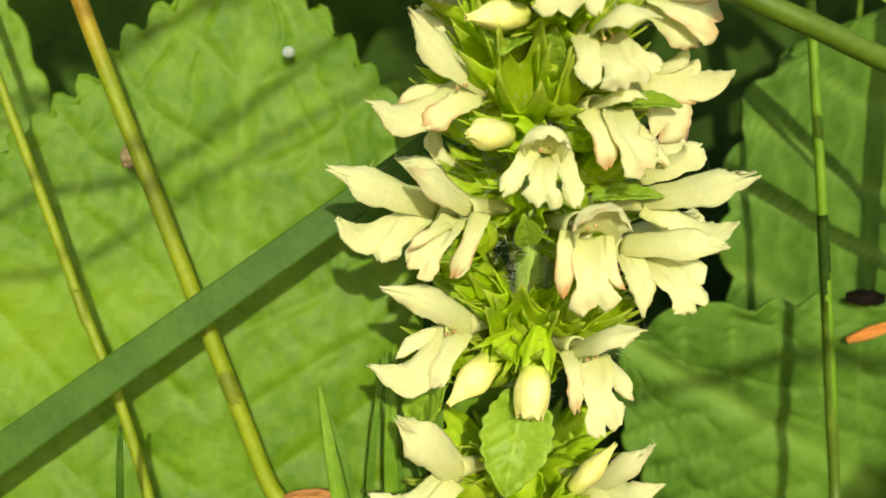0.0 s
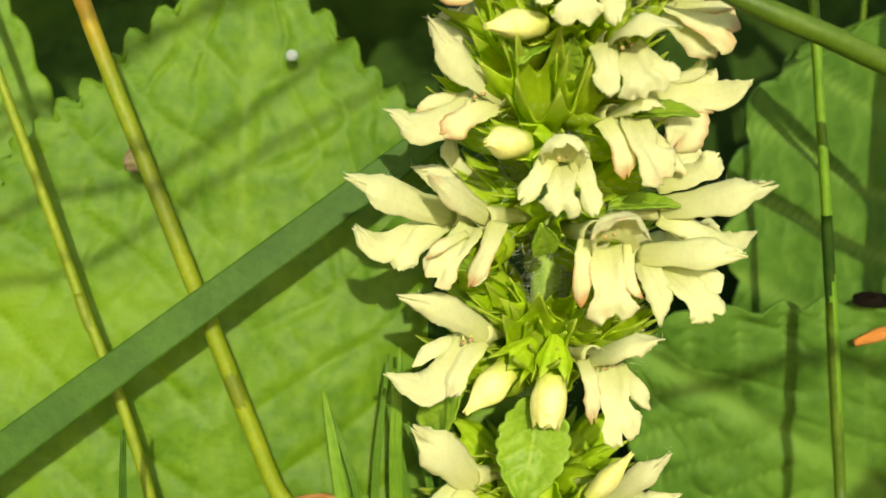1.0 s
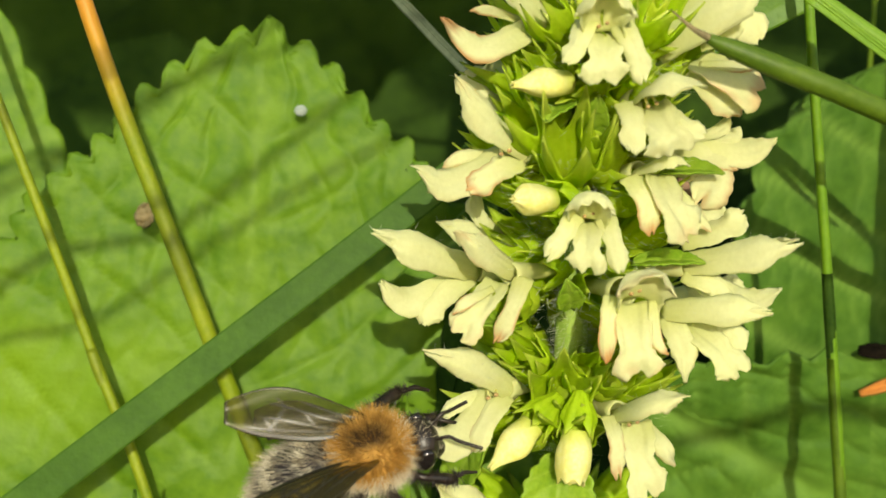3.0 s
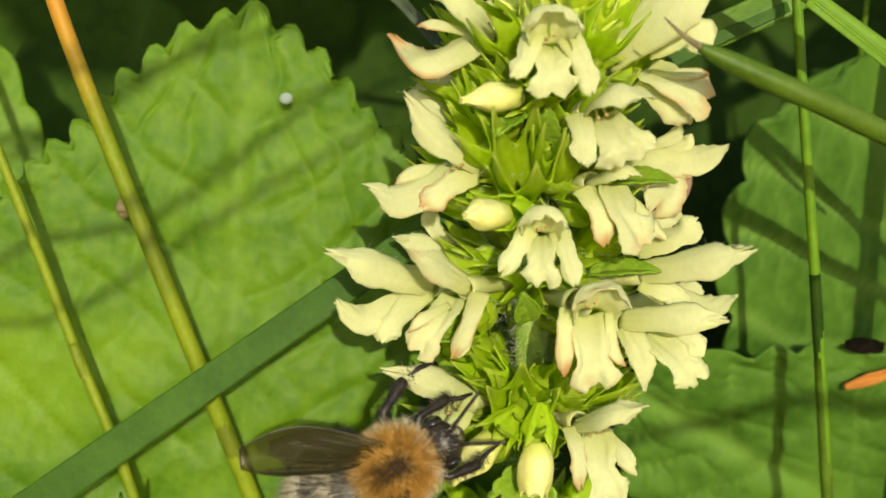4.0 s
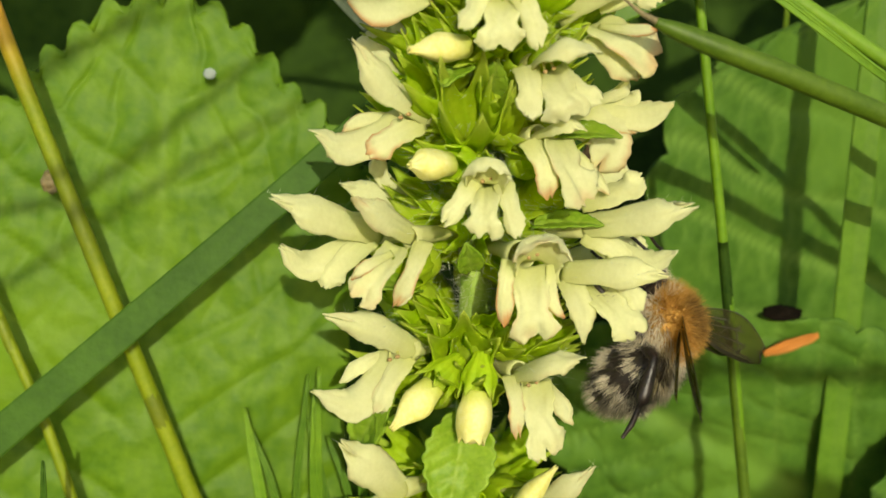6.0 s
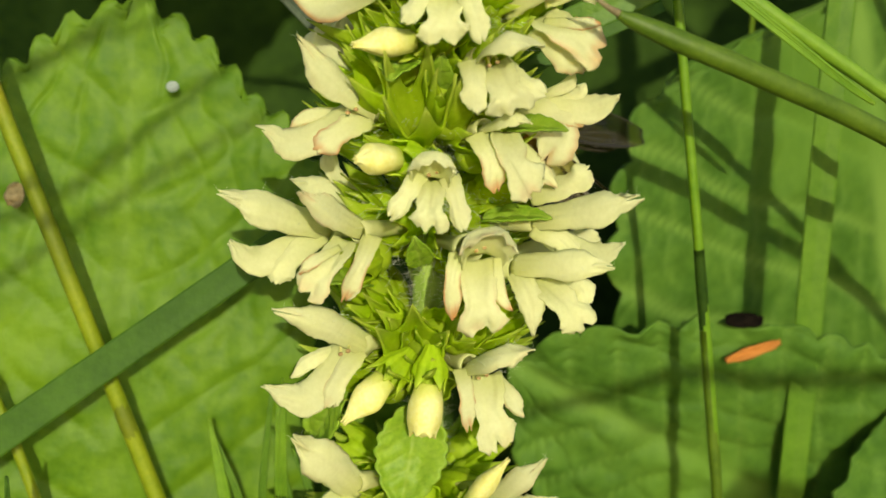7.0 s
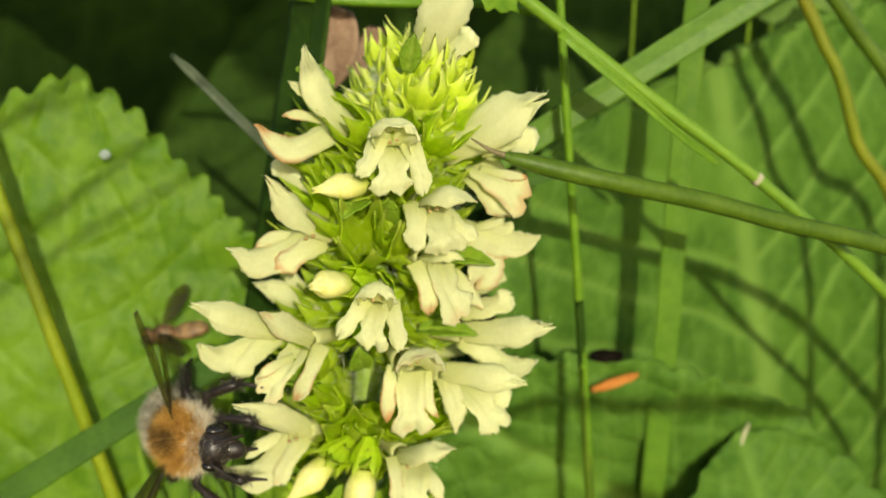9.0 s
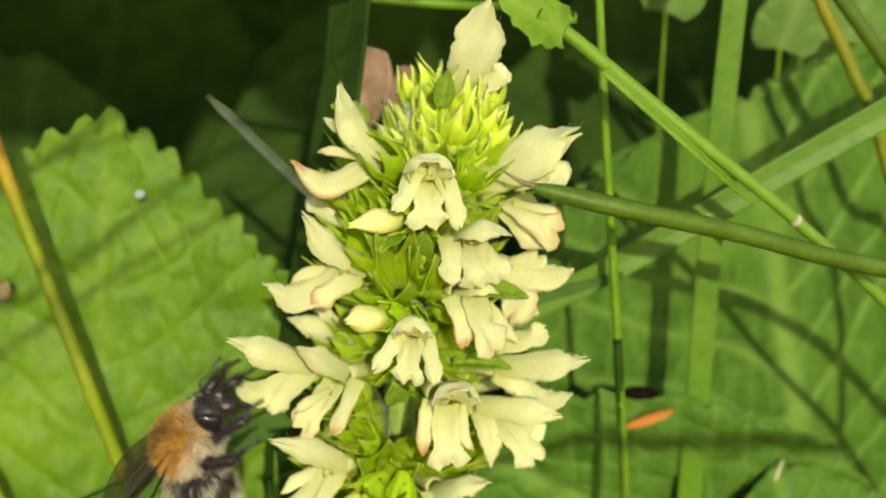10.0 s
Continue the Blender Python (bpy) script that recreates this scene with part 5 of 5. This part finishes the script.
BEE = [
    (0.0, (-26, 86, 196), (1, 0.2, 0.3), (-0.2, -0.5, 1)),
    (1.0, (-16, 90, 200), (1, 0.2, 0.1), (-0.1, -0.6, 1)),
    (1.7, (-8.5, 93, 209.4), (1, 0.1, 0.45), (-0.3, -0.8, 0.7)),
    (2.0, (-8.9, 93, 209.4), (1, 0.1, 0.45), (-0.3, -0.8, 0.7)),
    (2.5, (-6.3, 92.5, 211.3), (1, 0.15, 0.45), (-0.3, -0.8, 0.7)),
    (2.7, (-7.7, 93, 216.2), (1, 0.15, 0.15), (-0.1, -0.8, 0.8)),
    (3.8, (-2.4, 92, 221.1), (0.8, 0.3, 0.62), (-0.5, -0.8, 0.4)),
    (4.0, (-4.0, 92, 219.2), (1, 0.15, 0.50), (-0.3, -1.0, 0.25)),
    (4.1, (-3.5, 92, 219.6), (1, 0.1, -0.15), (0.1, -1.0, 0.3)),
    (4.3, (8.4, 91, 216.6), (0.95, 0.1, 0.40), (-0.1, -1.0, 0.3)),
    (4.5, (15.4, 91, 217.3), (-0.30, 0.2, 1), (0.80, -0.65, 0.3)),
    (5.0, (15.4, 91, 217.7), (-0.30, 0.2, 1), (0.80, -0.65, 0.3)),
    (5.2, (15.4, 91.5, 217.2), (-0.15, 0.25, 1), (0.75, -0.7, 0.25)),
    (5.7, (23, 96, 220), (-0.1, 0.3, 1), (0.7, -0.8, 0.1)),
    (6.3, (28.4, 106, 227.2), (-0.45, 0.15, 0.88), (0.88, -0.10, 0.45)),
    (6.5, (28.0, 106, 227.0), (-0.45, 0.15, 0.88), (0.88, -0.10, 0.45)),
    (6.8, (29.6, 104, 229.8), (-0.25, 0.15, 0.95), (0.95, -0.2, 0.25)),
    (6.9, (26.5, 108, 237.2), (-0.5, 0.2, 0.9), (0.9, -0.2, 0.4)),
    (7.0, (19.8, 115, 239.6), (-0.8, 0.2, 0.6), (0.5, -0.3, 0.9)),
    (7.2, (14.0, 117, 238.0), (-1, 0.0, 0.1), (0.1, -0.3, 1)),
    (7.5, (3.6, 112.5, 236.0), (-0.9, -0.5, -0.2), (0.1, -0.4, 1)),
    (8.0, (10.5, 114, 232.0), (-0.5, -0.8, -0.4), (0.0, -0.3, 1)),
    (8.5, (12.0, 116, 234.0), (0.4, -0.8, -0.5), (-0.5, -0.2, 1)),
    (8.6, (-0.0, 107.6, 233.7), (0.6, -0.7, -0.2), (-0.6, -0.4, 0.6)),
    (8.7, (1.2, 99.5, 225.7), (0.6, -0.75, 0.0), (-0.75, -0.6, 0.3)),
    (8.8, (0.6, 95, 225.7), (0.66, -0.70, -0.20), (-0.72, -0.68, 0.05)),
    (8.9, (-0.7, 94, 220.9), (0.68, -0.70, 0.12), (-0.72, -0.66, 0.15)),
    (9.0, (-3.4, 93, 223.1), (0.64, -0.76, 0.12), (-0.72, -0.58, 0.25)),
    (9.1, (-4.2, 93, 221.9), (0.72, -0.40, 0.40), (-0.45, -0.85, 0.35)),
    (9.2, (0.2, 94, 221.7), (0.76, -0.05, 0.56), (-0.35, -0.85, 0.45)),
    (9.3, (3.3, 95, 221.7), (0.85, 0.05, 0.50), (-0.35, -0.80, 0.50)),
    (9.4, (3.7, 95, 220.7), (0.85, 0.05, 0.52), (-0.35, -0.80, 0.55)),
    (9.5, (0.9, 95, 219.6), (0.88, 0.10, 0.42), (-0.30, -0.80, 0.55)),
    (9.6, (2.1, 95, 220.3), (0.92, 0.15, 0.32), (-0.25, -0.80, 0.60)),
    (9.8, (4.3, 95, 220.2), (0.90, 0.15, 0.35), (-0.30, -0.80, 0.60)),
    (9.9, (-1.2, 94, 222.3), (0.80, 0.05, 0.50), (-0.60, -0.70, 0.55)),
    (10.0, (-6.6, 92, 227.8), (0.42, -0.15, 0.88), (-0.88, -0.32, 0.36)),
]


def motions():
    walk(spike, [(t, Matrix.Translation((CENTRE + V((dx, dy, dz))) * MM) @ pose(0, 0, 0, nod, 0, 0) @ pose(0, 0, 0, 0, lean, 0) @ Matrix.Translation((FOOT - CENTRE) * MM)) for t, dx, dy, dz, lean, nod in SWAY])
    sway(blade_left, (-22.8, 106.2, 223), [(0, 0.8, -1.2, 0.4), (0.5, 2.3, -3.2, 1.4), (1, 0.4, -0.6, -0.2), (2, 1.0, -1.4, 0.4), (2.5, -0.3, 0.4, -1.9), (4, 1.7, -2.3, 1.0), (4.5, 0, 0, 0), (5, -1.0, 1.2, -4.8),
                                         (6.5, 1.3, -1.6, -2.3), (7, 1.8, -2.6, 2.1), (7.5, 3.2, -4.5, 0.9), (8, 4.7, -7.7, 5.3), (8.5, 8.1, -12.7, 3.9), (9, 5.2, -8.4, 4.7), (9.5, 4.1, -7.4, 7.5), (10, 4.6, -9.9, 11.6)])
    sway(stalk_ripe, (-25.4, 110, 229), [(0, 0.1, 0, -0.6), (0.5, 0.2, 0.1, -0.3), (1, 0.2, 0.1, -1.0), (2, -0.2, -0.1, -1.4), (2.5, 1.1, 0.3, 0.1), (4, 0.1, 0, -0.3), (4.5, 0, 0, 0), (5, 0.1, 0, 0.3),
                                         (6.5, 0.9, 0.3, 1.0), (7, 1.3, 0.4, 2.0), (7.5, 1.3, 0.4, 2.4), (8, 3.6, 0.9, 3.7), (8.5, 4.9, 1.2, 3.9), (9, 4.8, 1.2, 3.6), (9.5, 5.9, 1.5, 3.2), (10, 4.4, 1.2, 2.7)])
    sway(stalk_right, (34.5, 112, 228.4), [(0, 1.0, 0.1, 1.6), (0.5, 1.5, 0.2, 2.2), (1, 0.8, 0.1, 1.8), (2, -1.1, -0.1, 1.0), (2.5, 0.5, 0, 2.0), (4, 0.1, 0, -0.2), (4.5, 0, 0, 0), (5, -1.8, -0.3, -0.9),
                                           (6.5, 0.6, 0.1, -0.1), (7, 1.2, 0.2, 0.4), (7.5, 1.6, 0.2, 0.5), (8, 2.1, 0.3, 1.3), (8.5, 5.8, 0.4, 4.0), (9, 3.2, 0.3, 2.2), (9.5, 2.7, 0.3, 2.4), (10, 3.6, 0.3, 2.6)])
    sway(blade_right, (27.9, 95, 248.5), [(0, -2.2, 0, -0.4), (0.5, -1.6, -1.1, -3.6), (1, -1.7, -1.0, -1.1), (2, -2.8, -1.0, -1.0), (2.5, -1.4, 0.0, -2.1), (4, -2.6, 0.6, -0.1), (4.5, 0, 0, 0), (5, 1.0, -0.1, -1.7),
                                          (6.5, 2.4, 1.2, -2.6), (7, 2.6, 2.2, -0.8), (7.5, 2.2, 1.9, -3.3), (8, 8.6, -1.0, -8.8), (8.5, 7.8, -0.1, -8.0), (9, 5.9, 0.1, -9.8), (9.5, 6.6, 0.6, -12.7), (10, 5.0, 1.2, -9.5)])
    sway(stalk_knotted, (49.3, 104, 248.3), [(0, -3.2, -4.7, -3.2), (4.5, -3.2, -4.7, -3.2), (5, -2.9, -4.3, -4.2), (6.5, -1.8, -2.7, -3.5), (7, -1.7, -2.4, -2.7), (7.5, -1.9, -2.7, -2.6), (8, -0.6, -0.9, -0.7),
                                             (8.5, 0.1, 0.2, 0.4), (9, 0, 0, 0), (9.5, 1.4, 1.2, 1.8), (10, 0.3, -0.1, 1.9)])
    sway(blade_flat, (44.2, 116, 254.9), [(0, -2.1, 5.0, 6.0), (7.5, -2.1, 5.0, 6.0), (8, 0.5, -0.8, 2.7), (8.5, 5.4, -8.2, 0), (9, 0, 0, 0), (9.5, 0.6, -0.9, -0.4), (10, 6.5, -10.8, 2.2)])
    sway(stem_across, (31, 106, 262.2), [(0, 0, 0, 0), (9.5, 0, 0, 0), (10, 0, 3.5, 3.0)])
    walk(hoverfly, [(t, bee_pose(p, (-0.75, 0, 0.65) if t < 8.05 else (-1, 0, -0.2), (0, -0.4, 1))) for t, p in ((0.0, (120, 140, 170)), (7.8, (100, 128, 190)), (7.9, (69.4, 127.0, 211.5)), (8.0, (51.3, 126.5, 226.4)), (8.1, (28.1, 128.0, 234.5)), (8.7, (20, 122, 246)), (8.8, (14, 118, 236)), (8.9, (4.5, 112, 229.8)),
                                                                            (9.0, (-8.2, 112, 226.3)), (9.1, (-23, 112, 223)), (9.2, (-38, 112, 219.5)), (9.5, (-90, 112, 212)), (10.0, (-150, 100, 220)))])
    waist = V((0, -2.0, -0.8))
    walk(abdomen, [(t, Matrix.Translation(waist * MM) @ pose(0, 0, 0, curl) @ Matrix.Translation(-waist * MM)) for t, curl in ((0, 0), (3.8, 0), (4.5, 12), (5.2, 12), (6.0, 45), (6.8, 45), (7.2, 10), (9.4, 0), (10, 20))])
    for ob, s, root in wings:  # spread in flight, laid back while it feeds
        walk(ob, [(t, Matrix.Translation(root * MM) @ pose(0, 0, 0, 0, 0, -s * fold) @ Matrix.Translation(-root * MM)) for t, fold in ((0, 25), (2.7, 25), (3.8, 14), (4.1, 14), (4.5, 7 + 37 * s), (5.2, 7 + 37 * s), (5.5, -15), (6.0, -15), (6.3, 20), (6.6, 20), (6.8, 0), (8.7, 0), (8.8, -30), (9.0, -25), (9.2, 20), (9.5, 32), (9.8, 32), (10, 40))])
    walk(bee, [(t, bee_pose(p, a, b)) for t, p, a, b in BEE])


motions()
